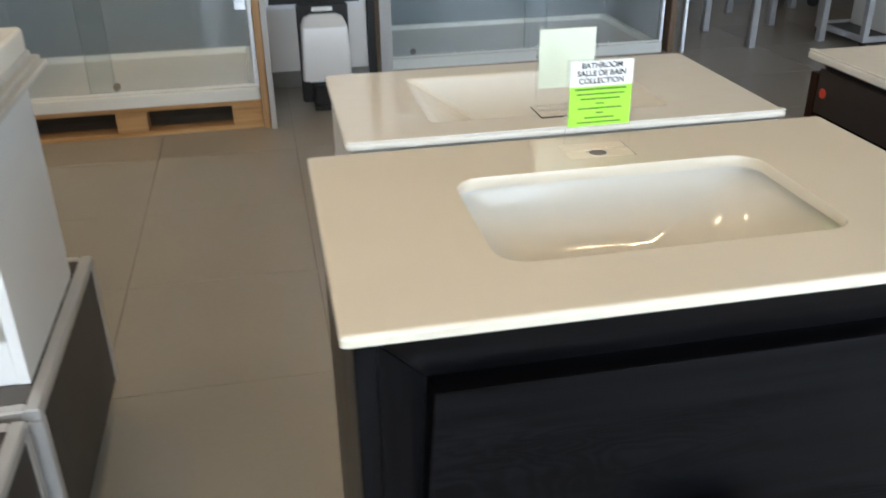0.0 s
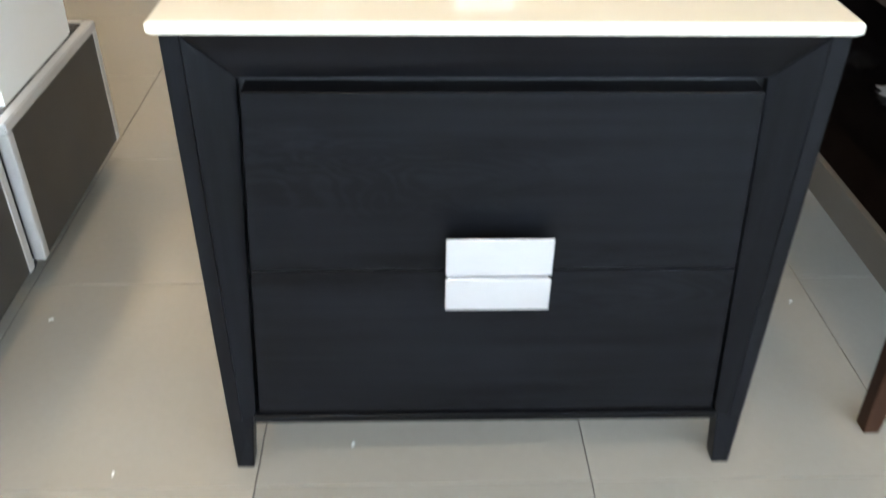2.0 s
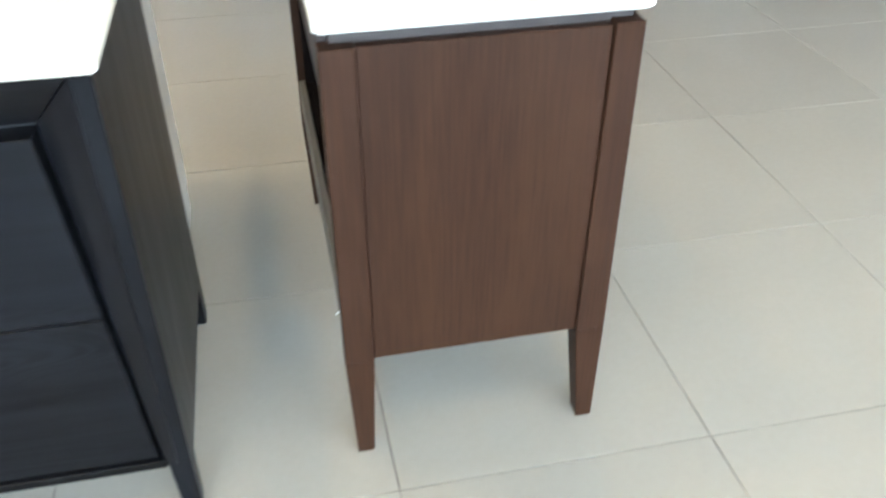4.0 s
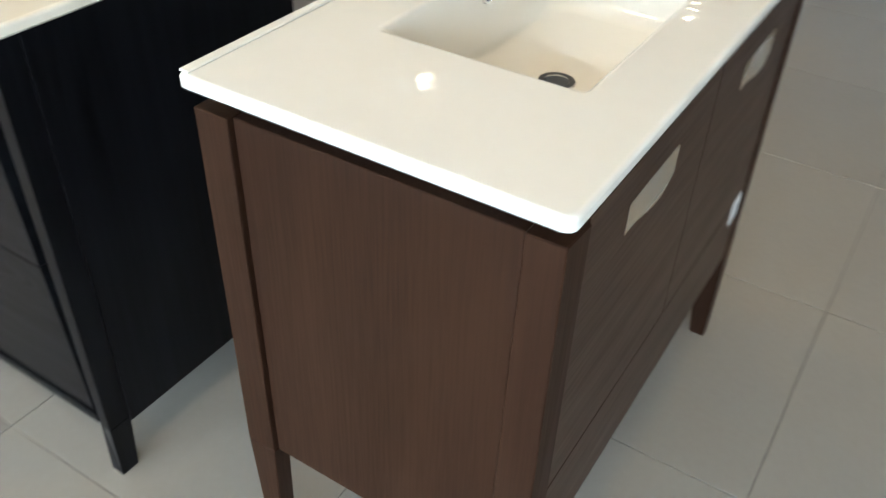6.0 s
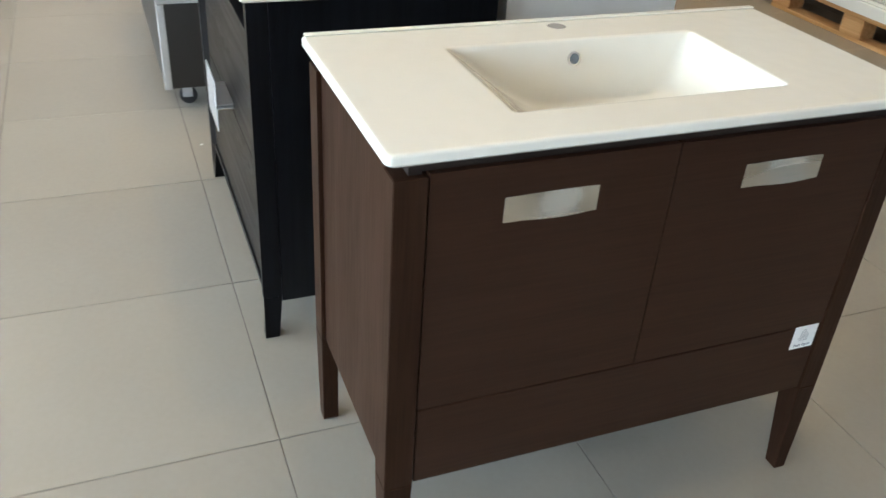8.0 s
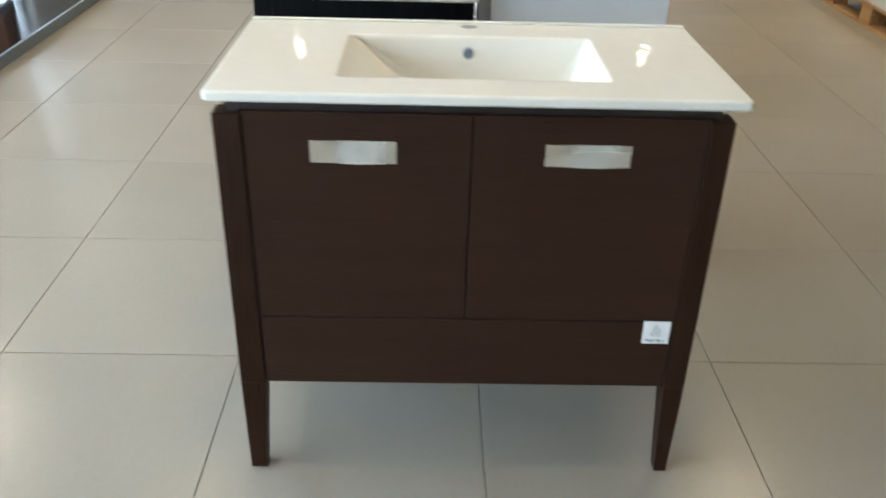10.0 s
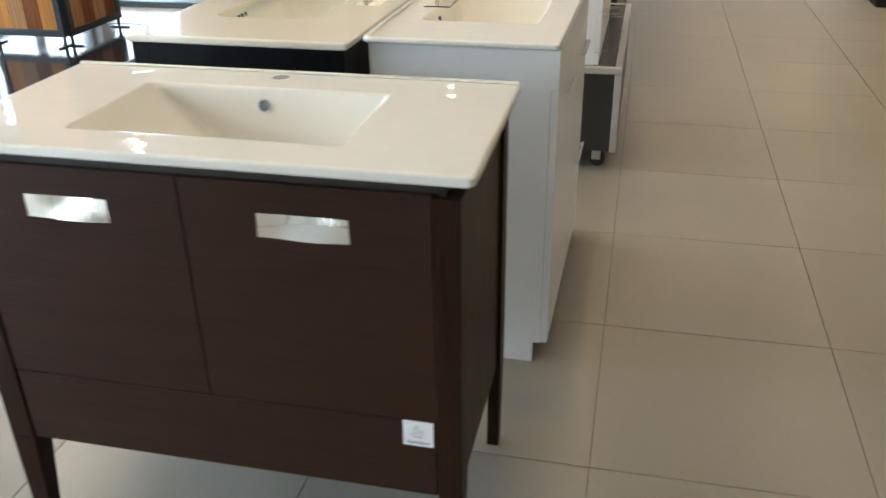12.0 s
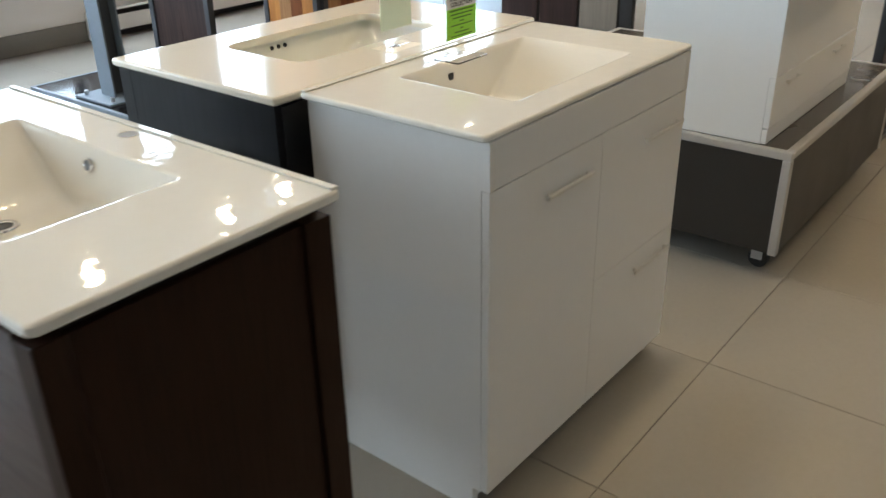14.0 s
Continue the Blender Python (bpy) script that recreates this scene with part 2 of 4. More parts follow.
def glass(name, colour, rough=0.02, ior=1.45):
    m = bpy.data.materials.new(name)
    m.use_nodes = True
    p = m.node_tree.nodes["Principled BSDF"]
    p.inputs["Base Color"].default_value = (*colour, 1)
    p.inputs["Transmission Weight"].default_value = 1
    p.inputs["Roughness"].default_value, p.inputs["IOR"].default_value = rough, ior
    return m


GLASS = glass("shower_glass", (0.92, 0.95, 0.955))
ACRYLIC = glass("clear_acrylic", (0.99, 0.99, 0.99), 0.02, 1.1)
SHEET = glass("window_glass", (0.98, 0.99, 1.0))
SHEETY = mat("milky_film", (0.55, 0.56, 0.57), 0.2, vary=0.2, scale=30)
SCRAPS = ((-0.432, 0.093, 60), (-0.858, 0.033, 80), (0.548, 0.506, 30), (-1.116, 0.47, 20))
lamp_glow = bpy.data.materials.new("lamp_glow")
lamp_glow.use_nodes = True
lamp_glow.node_tree.nodes["Principled BSDF"].inputs["Emission Color"].default_value = (1, 0.8, 0.56, 1)
lamp_glow.node_tree.nodes["Principled BSDF"].inputs["Emission Strength"].default_value = 90


# ---- mesh helpers ----
def mesh_of(name, bm, material, smooth=False):
    bmesh.ops.recalc_face_normals(bm, faces=bm.faces)
    me = bpy.data.meshes.new(name)
    bm.to_mesh(me)
    bm.free()
    me.materials.append(material)
    if smooth:
        me.shade_smooth()
        me.set_sharp_from_angle(angle=radians(35))
    return me


def thing(name, x, y, z, label, category, group="", rz=0):
    ob = new(name)
    ob.empty_display_size = 0.1
    ob.matrix_world = pose(x, y, z, 0, 0, rz)
    return tagged(ob, label, category, group)


def part(name, bm, material, parent, label="", smooth=False):
    ob = new(name, mesh_of(name, bm, material, smooth))
    ob.parent = parent
    return tagged(ob, label) if label else ob


def solid(name, bm, material, label, category, kind="", smooth=False):
    return tagged(new(name, mesh_of(name, bm, material, smooth)), label, category, "", kind)


def box(x0, x1, y0, y1, z0, z1, bevel=0.002, bm=None):
    """A block with softened edges, joined to bm if that is given."""
    b = bmesh.new()
    v = [b.verts.new((x, y, z)) for x in (x0, x1) for y in (y0, y1) for z in (z0, z1)]
    for f in ((0, 1, 3, 2), (4, 6, 7, 5), (0, 4, 5, 1), (2, 3, 7, 6), (0, 2, 6, 4), (1, 5, 7, 3)):
        b.faces.new([v[i] for i in f])
    if bevel:
        bmesh.ops.bevel(b, geom=b.edges[:], offset=bevel, segments=1 if bevel < 0.003 else 3, affect="EDGES", clamp_overlap=True)
    if bm is None:
        return b
    return joined(bm, b)


def joined(bm, b):
    me = bpy.data.meshes.new("joint")
    b.to_mesh(me)
    b.free()
    bm.from_mesh(me)
    bpy.data.meshes.remove(me)
    return bm


def prism(bottom, top, bevel=0.0015):
    """A block between two four-cornered loops (tapered legs, sloped rails)."""
    b = bmesh.new()
    lo, hi = [b.verts.new(p) for p in bottom], [b.verts.new(p) for p in top]
    b.faces.new(lo[::-1])
    b.faces.new(hi)
    for i in range(4):
        b.faces.new((lo[i], lo[(i + 1) % 4], hi[(i + 1) % 4], hi[i]))
    if bevel:
        bmesh.ops.bevel(b, geom=b.edges[:], offset=bevel, segments=1, affect="EDGES", clamp_overlap=True)
    return b


def tube(p, q, r, sides=16, r2=None):
    p, q = Vector(p), Vector(q)
    b = bmesh.new()
    m = Matrix.Translation((p + q) / 2) @ (q - p).to_track_quat("Z", "Y").to_matrix().to_4x4()
    bmesh.ops.create_cone(b, cap_ends=True, segments=sides, radius1=r, radius2=r if r2 is None else r2, depth=(q - p).length, matrix=m)
    return b


def ring(place, axis, r_out, r_in, depth, sides=24):
    """A flat rounded collar round a hole."""
    b = bmesh.new()
    m = Matrix.Translation(place) @ Vector(axis).to_track_quat("Z", "Y").to_matrix().to_4x4()
    prof = [(r_out, 0), (r_out - 0.001, depth), (r_in + 0.001, depth), (r_in, 0), (r_in, -depth)]
    loops = []
    for r, h in prof:
        loops.append([b.verts.new(m @ Vector((r * math.cos(2 * math.pi * i / sides), r * math.sin(2 * math.pi * i / sides), h))) for i in range(sides)])
    for a, c in zip(loops, loops[1:]):
        for i in range(sides):
            b.faces.new((a[i], a[(i + 1) % sides], c[(i + 1) % sides], c[i]))
    return b


def rounded(x0, x1, y0, y1, r, z, k=6):
    pts = []
    for cx, cy, a0 in ((x1 - r, y1 - r, 0), (x0 + r, y1 - r, 90), (x0 + r, y0 + r, 180), (x1 - r, y0 + r, 270)):
        for i in range(k + 1):
            a = radians(a0 + 90 * i / k)
            pts.append((cx + r * math.cos(a), cy + r * math.sin(a), z))
    return pts


def skin(loops, cap_first=False, cap_last=True):
    b = bmesh.new()
    vs = [[b.verts.new(p) for p in lp] for lp in loops]
    n = len(vs[0])
    for a, c in zip(vs, vs[1:]):
        for i in range(n):
            b.faces.new((a[i], a[(i + 1) % n], c[(i + 1) % n], c[i]))
    if cap_first:
        b.faces.new(vs[0][::-1])
    if cap_last:
        b.faces.new(vs[-1])
    return b


def slab_loops(x0, x1, y0, y1, z0, z1, r=0.006, e=0.004):
    """The outside of a counter slab: under edge, side, eased arris, flat top."""
    return [rounded(x0 + 0.05, x1 - 0.05, y0 + 0.05, y1 - 0.05, r, z0), rounded(x0 + e, x1 - e, y0 + e, y1 - e, r, z0), rounded(x0, x1, y0, y1, r, z0 + e), rounded(x0, x1, y0, y1, r, z0 + e + 0.002), rounded(x0, x1, y0, y1, r, z1 - e - 0.002), rounded(x0, x1, y0, y1, r, z1 - e), rounded(x0 + e * 0.4, x1 - e * 0.4, y0 + e * 0.4, y1 - e * 0.4, r, z1 - e * 0.35), rounded(x0 + e, x1 - e, y0 + e, y1 - e, r, z1), rounded(x0 + e + 0.003, x1 - e - 0.003, y0 + e + 0.003, y1 - e - 0.003, r, z1)]


def text_part(name, words, size, m, material, parent, depth=0.0002):
    cu = bpy.data.curves.new(name, "FONT")
    cu.body, cu.size, cu.align_x, cu.align_y, cu.extrude, cu.offset = words, size, "CENTER", "CENTER", depth, size * 0.03
    tmp = bpy.data.objects.new(name, cu)
    scene.collection.objects.link(tmp)
    me = bpy.data.meshes.new_from_object(tmp.evaluated_get(bpy.context.evaluated_depsgraph_get()))
    bpy.data.objects.remove(tmp)
    me.materials.clear()
    me.materials.append(material)
    ob = new(name, me)
    ob.parent = parent
    ob.matrix_local = m
    return ob


# ---- shell of the showroom ----
X0, X1, Y0, Y1 = -10.8, 9.0, SOUTH, 13.2
solid("floor", box(X0, X1, Y0, Y1, -0.12, -0.004, 0), GROUT, "concrete floor with dark grout under beige tiles", "floor", "structure")
solid("ceiling", box(X0, X1, Y0, Y1, CEIL, CEIL + 0.15, 0), CEILING, "plain mid-grey showroom ceiling, darkened to bounce less light", "ceiling", "structure")
solid("wall_north", box(X0 - 0.2, X1 + 0.2, Y1, Y1 + 0.2, 0, CEIL, 0), PAINT, "plain white painted showroom wall", "wall", "structure")
solid("wall_west", box(X0 - 0.2, X0, Y0, Y1, 0, CEIL, 0), PAINT, "plain white painted showroom wall", "wall", "structure")
solid("wall_east", box(X1, X1 + 0.2, Y0, Y1, 0, CEIL, 0), PAINT, "plain white painted showroom wall", "wall", "structure")
bm = bmesh.new()
box(X0 - 0.2, X1 + 0.2, Y0 - 0.2, Y0, 0, WIN_Z0, 0, bm)
box(X0 - 0.2, X1 + 0.2, Y0 - 0.2, Y0, WIN_Z1, CEIL, 0, bm)
edges = [X0 - 0.2] + [v for wx in WINDOWS for v in (wx, wx + WIN_W)] + [X1 + 0.2]
for i in range(0, len(edges), 2):
    box(edges[i], edges[i + 1], Y0 - 0.2, Y0, WIN_Z0, WIN_Z1, 0, bm)
solid("wall_south", bm, PAINT, "white painted wall below a row of shop windows", "wall", "structure")
solid("baseboard", box(X0, X1, Y0, Y0 + 0.018, 0, 0.13, 0.002), SKIRT, "grey tile skirting along the white window wall", "baseboard", "structure")
for i, wx in enumerate(WINDOWS):
    w = tagged(new("window_%d" % (i + 1)), "tall shop window in a dark metal frame", "window", "shop windows", "structure")
    fr = bmesh.new()
    for a in ((wx, wx + 0.05, WIN_Z0, WIN_Z1), (wx + WIN_W - 0.05, wx + WIN_W, WIN_Z0, WIN_Z1), (wx + 0.05, wx + WIN_W - 0.05, WIN_Z0, WIN_Z0 + 0.05), (wx + 0.05, wx + WIN_W - 0.05, WIN_Z1 - 0.05, WIN_Z1), (wx + WIN_W * 0.5 - 0.025, wx + WIN_W * 0.5 + 0.025, WIN_Z0 + 0.05, WIN_Z1 - 0.05)):
        box(a[0], a[1], Y0 - 0.14, Y0 - 0.07, a[2], a[3], 0.003, fr)
    part("window_frame", fr, STEEL_D, w)
    for k in (0, 1):
        pn = part("pane", box(wx + 0.05 + k * (WIN_W / 2 - 0.025), wx + WIN_W / 2 - 0.025 + k * (WIN_W / 2 - 0.025), Y0 - 0.11, Y0 - 0.104, WIN_Z0 + 0.05, WIN_Z1 - 0.05, 0), SHEET, w)
        pn.visible_shadow = False
# fittings for every spot, the two added fill lamps included
for sx, sy in SPOTS:
    lt = thing("ceiling_light", sx, sy, CEIL, "round recessed ceiling spotlight with a warm glow", "ceiling light", "ceiling spotlights")
    part("housing", ring((0, 0, -0.002), (0, 0, -1), 0.085, 0.06, 0.02, 24), PLASTIC_W, lt, smooth=True)
    part("lens", tube((0, 0, -0.028), (0, 0, -0.002), 0.058, 24, 0.045), lamp_glow, lt)


def rail_lights():
    """One lighting rail hung on two rods, with tilted cylinder spotlights clipped to it."""
    r = thing("lighting_rail", RACK_LAMPS[0] - 0.3, RAIL_Y, RAIL_Z, "white lighting rail hung above the wood samples", "lighting rail")
    w = RACK_LAMPS[-1] - RACK_LAMPS[0] + 0.6
    part("rail", box(0, w, -0.018, 0.018, 0, 0.03, 0.002), PLASTIC_W, r)
    for x in (0.25, w - 0.25):
        part("rod", tube((x, 0, 0.0305), (x, 0, CEIL - RAIL_Z), 0.006, 10), PLASTIC_W, r)
    for lx in RACK_LAMPS:
        s = thing("spotlight", lx, RAIL_Y, RAIL_Z, "cylindrical warm spotlight clipped to a white rail", "spotlight", "rail spotlights")
        part("stem", tube((0, 0, -0.0005), (0, 0, -0.06), 0.008, 10), PLASTIC_W, s)
        c = Vector((0, 0, -0.08))
        part("housing", joined(tube(c - AIM * 0.07, c + AIM * 0.07, 0.06, 24), ring(c + AIM * 0.071, AIM, 0.068, 0.055, 0.012, 24)), PLASTIC_W, s, smooth=False)
        part("lens", tube(c + AIM * 0.072, c + AIM * 0.088, 0.054, 24, 0.046), lamp_glow, s)


rail_lights()


# ---- black vanity ----
def black_vanity():
    """Origin at the floor under its front left corner; x along the front, y to the back."""
    W, D, H = 0.897, 0.535, 0.817
    v = thing("bathroom_vanity", -0.638, 0.044, 0, "black stained ash vanity with two drawers and a quartz top", "vanity", "vanities", -0.35)
    yb, yd = 0.031, 0.012
    zi, zt = 0.118, H - 0.074

    def inner(z):
        """Inner edge of the stile at height z, measured from the outer edge."""
        return 0.044 + 0.041 * (z - zi) / (zt - zi)

    for s in (0, 1):
        def fx(a):
            return a if s == 0 else W - a
        # sloped stile that thins into the foot: a flat outer strip and a bevelled inner face
        flat = 0.026
        bot = [(fx(0.0), 0.0, 0.0), (fx(0.030), 0.0, 0.0), (fx(0.030), 0.034, 0.0), (fx(0.0), 0.034, 0.0)]
        mid = [(fx(0.0), 0.0, zi), (fx(0.040), 0.010, zi), (fx(0.040), 0.044, zi), (fx(0.0), 0.044, zi)]
        part("leg", prism(bot, mid), BLACK_Z, v)
        part("stile", prism([(fx(0.0), 0.0, zi), (fx(flat - 0.004), 0.0, zi), (fx(flat - 0.004), 0.044, zi), (fx(0.0), 0.044, zi)], [(fx(0.0), 0.0, H - 0.003), (fx(flat), 0.0, H - 0.003), (fx(flat), 0.044, H - 0.003), (fx(0.0), 0.044, H - 0.003)], 0.001), BLACK_Z, v)
        part("stile_bevel", prism([(fx(flat - 0.0035), 0.0005, zi), (fx(inner(zi)), 0.012, zi), (fx(inner(zi)), 0.0435, zi), (fx(flat - 0.0035), 0.0435, zi)], [(fx(flat + 0.0005), 0.0005, H - 0.003), (fx(inner(zt)), yb, zt), (fx(inner(zt)), 0.0435, zt), (fx(flat + 0.0005), 0.0435, H - 0.003)], 0.0006), BLACK_Z, v)
        part("side_panel", box(min(fx(0.0), fx(0.018)), max(fx(0.0), fx(0.018)), 0.0442, D, 0.105, H, 0.0006), BLACK_Z, v)
        part("leg", prism([(fx(0.0), D - 0.04, 0), (fx(0.034), D - 0.04, 0), (fx(0.034), D, 0), (fx(0.0), D, 0)], [(fx(0.0), D - 0.05, 0.105), (fx(0.05), D - 0.05, 0.105), (fx(0.05), D, 0.105), (fx(0.0), D, 0.105)]), BLACK_Z, v)
    part("top_rail", prism([(0.0855, yb, zt), (W - 0.0855, yb, zt), (W - 0.0855, 0.0435, zt), (0.0855, 0.0435, zt)], [(0.0275, 0.0005, H - 0.002), (W - 0.0275, 0.0005, H - 0.002), (W - 0.0275, 0.0435, H - 0.002), (0.0275, 0.0435, H - 0.002)], 0.0006), BLACK_X, v)
    part("bottom_rail", box(0.041, W - 0.041, 0.008, 0.040, 0.105, 0.122, 0.0015), BLACK_X, v)
    part("base_panel", box(0.02, W - 0.02, 0.05, D - 0.01, 0.108, 0.124, 0), BLACK_DULL, v)
    part("back_panel", box(0.02, W - 0.02, D - 0.014, D - 0.002, 0.124, H - 0.01, 0), BLACK_DULL, v)
    zm, zs = 0.449, 0.432
    for lo, hi in ((0.128, zs - 0.0012), (zs + 0.0012, H - 0.087)):
        ml, mh = inner(lo) + 0.007, inner(hi) + 0.007
        d = part("drawer", prism([(ml, yd, lo), (W - ml, yd, lo), (W - ml, 0.055, lo), (ml, 0.055, lo)], [(mh, yd, hi), (W - mh, yd, hi), (W - mh, 0.055, hi), (mh, 0.055, hi)], 0.0012), BLACK_X, v)
        h = bmesh.new()
        up = lo > 0.3
        z0, z1 = (zm + 0.003, zm + 0.069) if up else (zm - 0.062, zm - 0.003)
        box(0.370, 0.530, -0.031, -0.027, z0, z1, 0.0015, h)
        zf = z0 if up else z1 - 0.004
        box(0.374, 0.526, -0.0268, yd + 0.001, zf, zf + 0.004, 0.001, h)
        part("handle", h, SILVER, d, "flat satin aluminium edge pull")
    part("gap_shadow_board", box(0.05, W - 0.05, 0.057, 0.066, 0.126, H - 0.03, 0), BLACK_DULL, v)
    # quartz top with an undermounted basin
    x0, x1, y0, y1 = -0.014, W + 0.010, -0.010, D + 0.012
    cut = (0.194, 0.690, 0.112, 0.396)
    lp = slab_loops(x0, x1, y0, y1, H, H + 0.018)
    lp += [rounded(cut[0] - 0.004, cut[1] + 0.004, cut[2] - 0.004, cut[3] + 0.004, 0.049, H + 0.018), rounded(*cut, 0.045, H + 0.018), rounded(cut[0] + 0.001, cut[1] - 0.001, cut[2] + 0.001, cut[3] - 0.001, 0.045, H + 0.016), rounded(cut[0] + 0.001, cut[1] - 0.001, cut[2] + 0.001, cut[3] - 0.001, 0.045, H)]
    part("countertop", skin(lp, False, False), QUARTZ, v, "polished quartz countertop, tinted warm for the lamplight", True)
    c = [cut[0] - 0.012, cut[1] + 0.012, cut[2] - 0.012, cut[3] + 0.012]
    bl = []
    bl.append(rounded(c[0] - 0.02, c[1] + 0.02, c[2] - 0.02, c[3] + 0.02, 0.05, H - 0.001))
    bl.append(rounded(c[0], c[1], c[2], c[3], 0.05, H - 0.001))
    a0 = radians(24)
    for k in range(21):
        a = radians(24 + 64.5 * k / 20)
        i_ = (math.cos(a0) - math.cos(a)) / math.cos(a0)
        ix, iy = 0.205 * i_, 0.124 * i_
        r = min(0.05 + 0.14 * i_, (c[3] - c[2]) / 2 - iy - 0.002)
        bl.append(rounded(c[0] + ix, c[1] - ix, c[2] + iy, c[3] - iy, r, H - 0.004 - 0.132 * (math.sin(a) - math.sin(a0)) / (1 - math.sin(a0))))
    basin = part("basin", skin(bl), CERAMIC, v, "white undermount ceramic basin", True)
    part("drain", ring((0.442, 0.254, H - 0.1350), (0, 0, 1), 0.03, 0.018, 0.003), CHROME, basin, smooth=True)
    for k in (-1, 0, 1):
        # black discs stand for the shade in the overflow openings
        part("overflow_hole", tube((0.505 + k * 0.022, 0.1005, H - 0.019), (0.505 + k * 0.022, 0.1062, H - 0.019), 0.0058, 14), BLACK_DULL, basin)
    part("faucet_hole", ring((0.450, 0.455, H + 0.0182), (0, 0, 1), 0.0185, 0.0145, 0.0014), CERAMIC, v, smooth=True)
    # grey disc paints the shade inside the open faucet hole
    part("faucet_hole_shade", tube((0.450, 0.455, H + 0.0170), (0.450, 0.455, H + 0.0184), 0.0144, 24), SKIRT, v)
    return v


# ---- white vanity with drawers, front to +y ----
def integrated_top(W, D, z0, z1, cut, steep, depth, over):
    """Ceramic top with a sloped rectangular basin cast in. steep: how far each basin wall leans in (x0, x1, y0, y1)."""
    lp = slab_loops(-over, W + over, -over, D + over, z0, z1, 0.012, 0.004)
    a, b, c, d = cut
    lp += [rounded(a - 0.008, b + 0.008, c - 0.008, d + 0.008, 0.018, z1), rounded(a - 0.004, b + 0.004, c - 0.004, d + 0.004, 0.014, z1), rounded(a, b, c, d, 0.012, z1 - 0.0025)]
    for f in (0.08, 0.12, 0.5, 0.88, 0.94, 0.985):
        lp.append(rounded(a + steep[0] * f, b - steep[1] * f, c + steep[2] * f, d - steep[3] * f, 0.012 + 0.012 * f, z1 - depth * f))
    lp.append(rounded(a + steep[0] + 0.02, b - steep[1] - 0.02, c + steep[2] + 0.02, d - steep[3] - 0.02, 0.02, z1 - depth))
    return skin(lp)


def notched_side(x0, x1, full, back, low, high, top):
    """Side board whose front edge steps back between two heights to let the fronts lap over it."""
    outline = [(0, 0), (back - 0.02, 0), (back - 0.02, low), (back, low), (back, high), (full, high), (full, top), (0, top)]
    if low <= 0:
        outline = [(0, 0), (back, 0)] + outline[4:]
    bm = bmesh.new()
    a = [bm.verts.new((x0, y, z)) for y, z in outline]
    b = [bm.verts.new((x1, y, z)) for y, z in outline]
    n = len(outline)
    bm.faces.new(a[::-1])
    bm.faces.new(b)
    for i in range(n):
        bm.faces.new((a[i], a[(i + 1) % n], b[(i + 1) % n], b[i]))
    bmesh.ops.recalc_face_normals(bm, faces=bm.faces)
    return bm


def bar_handle(x0, x1, y, z, parent, mate):
    h = box(x0, x1, y + 0.007, y + 0.014, z - 0.0055, z + 0.0055, 0.0025)
    for x in (x0 + 0.015, x1 - 0.015):
        joined(h, tube((x, y - 0.001, z), (x, y + 0.0075, z), 0.0045, 10))
    part("handle", h, mate, parent, "slim satin metal bar handle")


def white_vanity():
    W, D, H = 0.786, 0.425, 0.826
    v = thing("bathroom_vanity", -0.572, 0.626, 0, "white lacquered vanity with a door, two drawers and ceramic top", "vanity", "vanities", -0.6)
    for x in (0, W - 0.018):
        part("side_panel", notched_side(x, x + 0.018, D + 0.017, D - 0.001, 0.060, 0.736, H), LACQUER, v)
    part("back_panel", box(0.018, W - 0.018, 0.004, 0.016, 0.06, H, 0), LACQUER, v)
    part("base_panel", box(0.018, W - 0.018, 0.018, D - 0.02, 0.06, 0.076, 0), LACQUER, v)
    part("toe_kick", box(0.018, W - 0.018, D - 0.055, D - 0.04, 0, 0.062, 0.001), LACQUER, v)
    part("inner_board", box(0.018, W - 0.018, D - 0.02, D - 0.004, 0.076, H - 0.005, 0), LACQUER, v)
    y0, y1 = D, D + 0.017
    part("false_front", box(0.0185, W - 0.0185, y0, y1, 0.737, H - 0.0004, 0.0008), LACQUER, v)
    xs = 0.392
    dr = part("door", box(xs + 0.0008, W - 0.0003, y0, y1, 0.062, 0.7348, 0.0008), LACQUER, v)
    bar_handle(0.437, 0.612, y1, 0.668, dr, BAR)
    for lo, hi, zh in ((0.062, 0.3888, 0.340), (0.3904, 0.7348, 0.668)):
        dd = part("drawer", box(0.0003, xs - 0.0008, y0, y1, lo, hi, 0.0008), LACQUER, v)
        bar_handle(0.025, 0.212, y1, zh, dd, BAR)
    top = part("countertop", integrated_top(W, D + 0.005, H, H + 0.014, (0.153, 0.600, 0.078, 0.365), (0.16, 0.03, 0.03, 0.04), 0.10, 0.011), CERAMIC, v, "glossy white ceramic top with a cast basin", True)
    part("raised_back_edge", box(-0.008, W + 0.008, -0.009, 0.004, H + 0.0142, H + 0.0175, 0.0014), CERAMIC, top)
    # solid black block painted as the shaded overflow opening
    part("overflow", box(0.436, 0.452, 0.086, 0.090, H - 0.026, H - 0.010, 0.001), BLACK_DULL, top, "square overflow hole, its shade drawn as a black block")
    part("faucet_hole", ring((0.40, 0.036, H + 0.0144), (0, 0, 1), 0.0185, 0.016, 0.0008), CERAMIC, top, smooth=True)
    return v


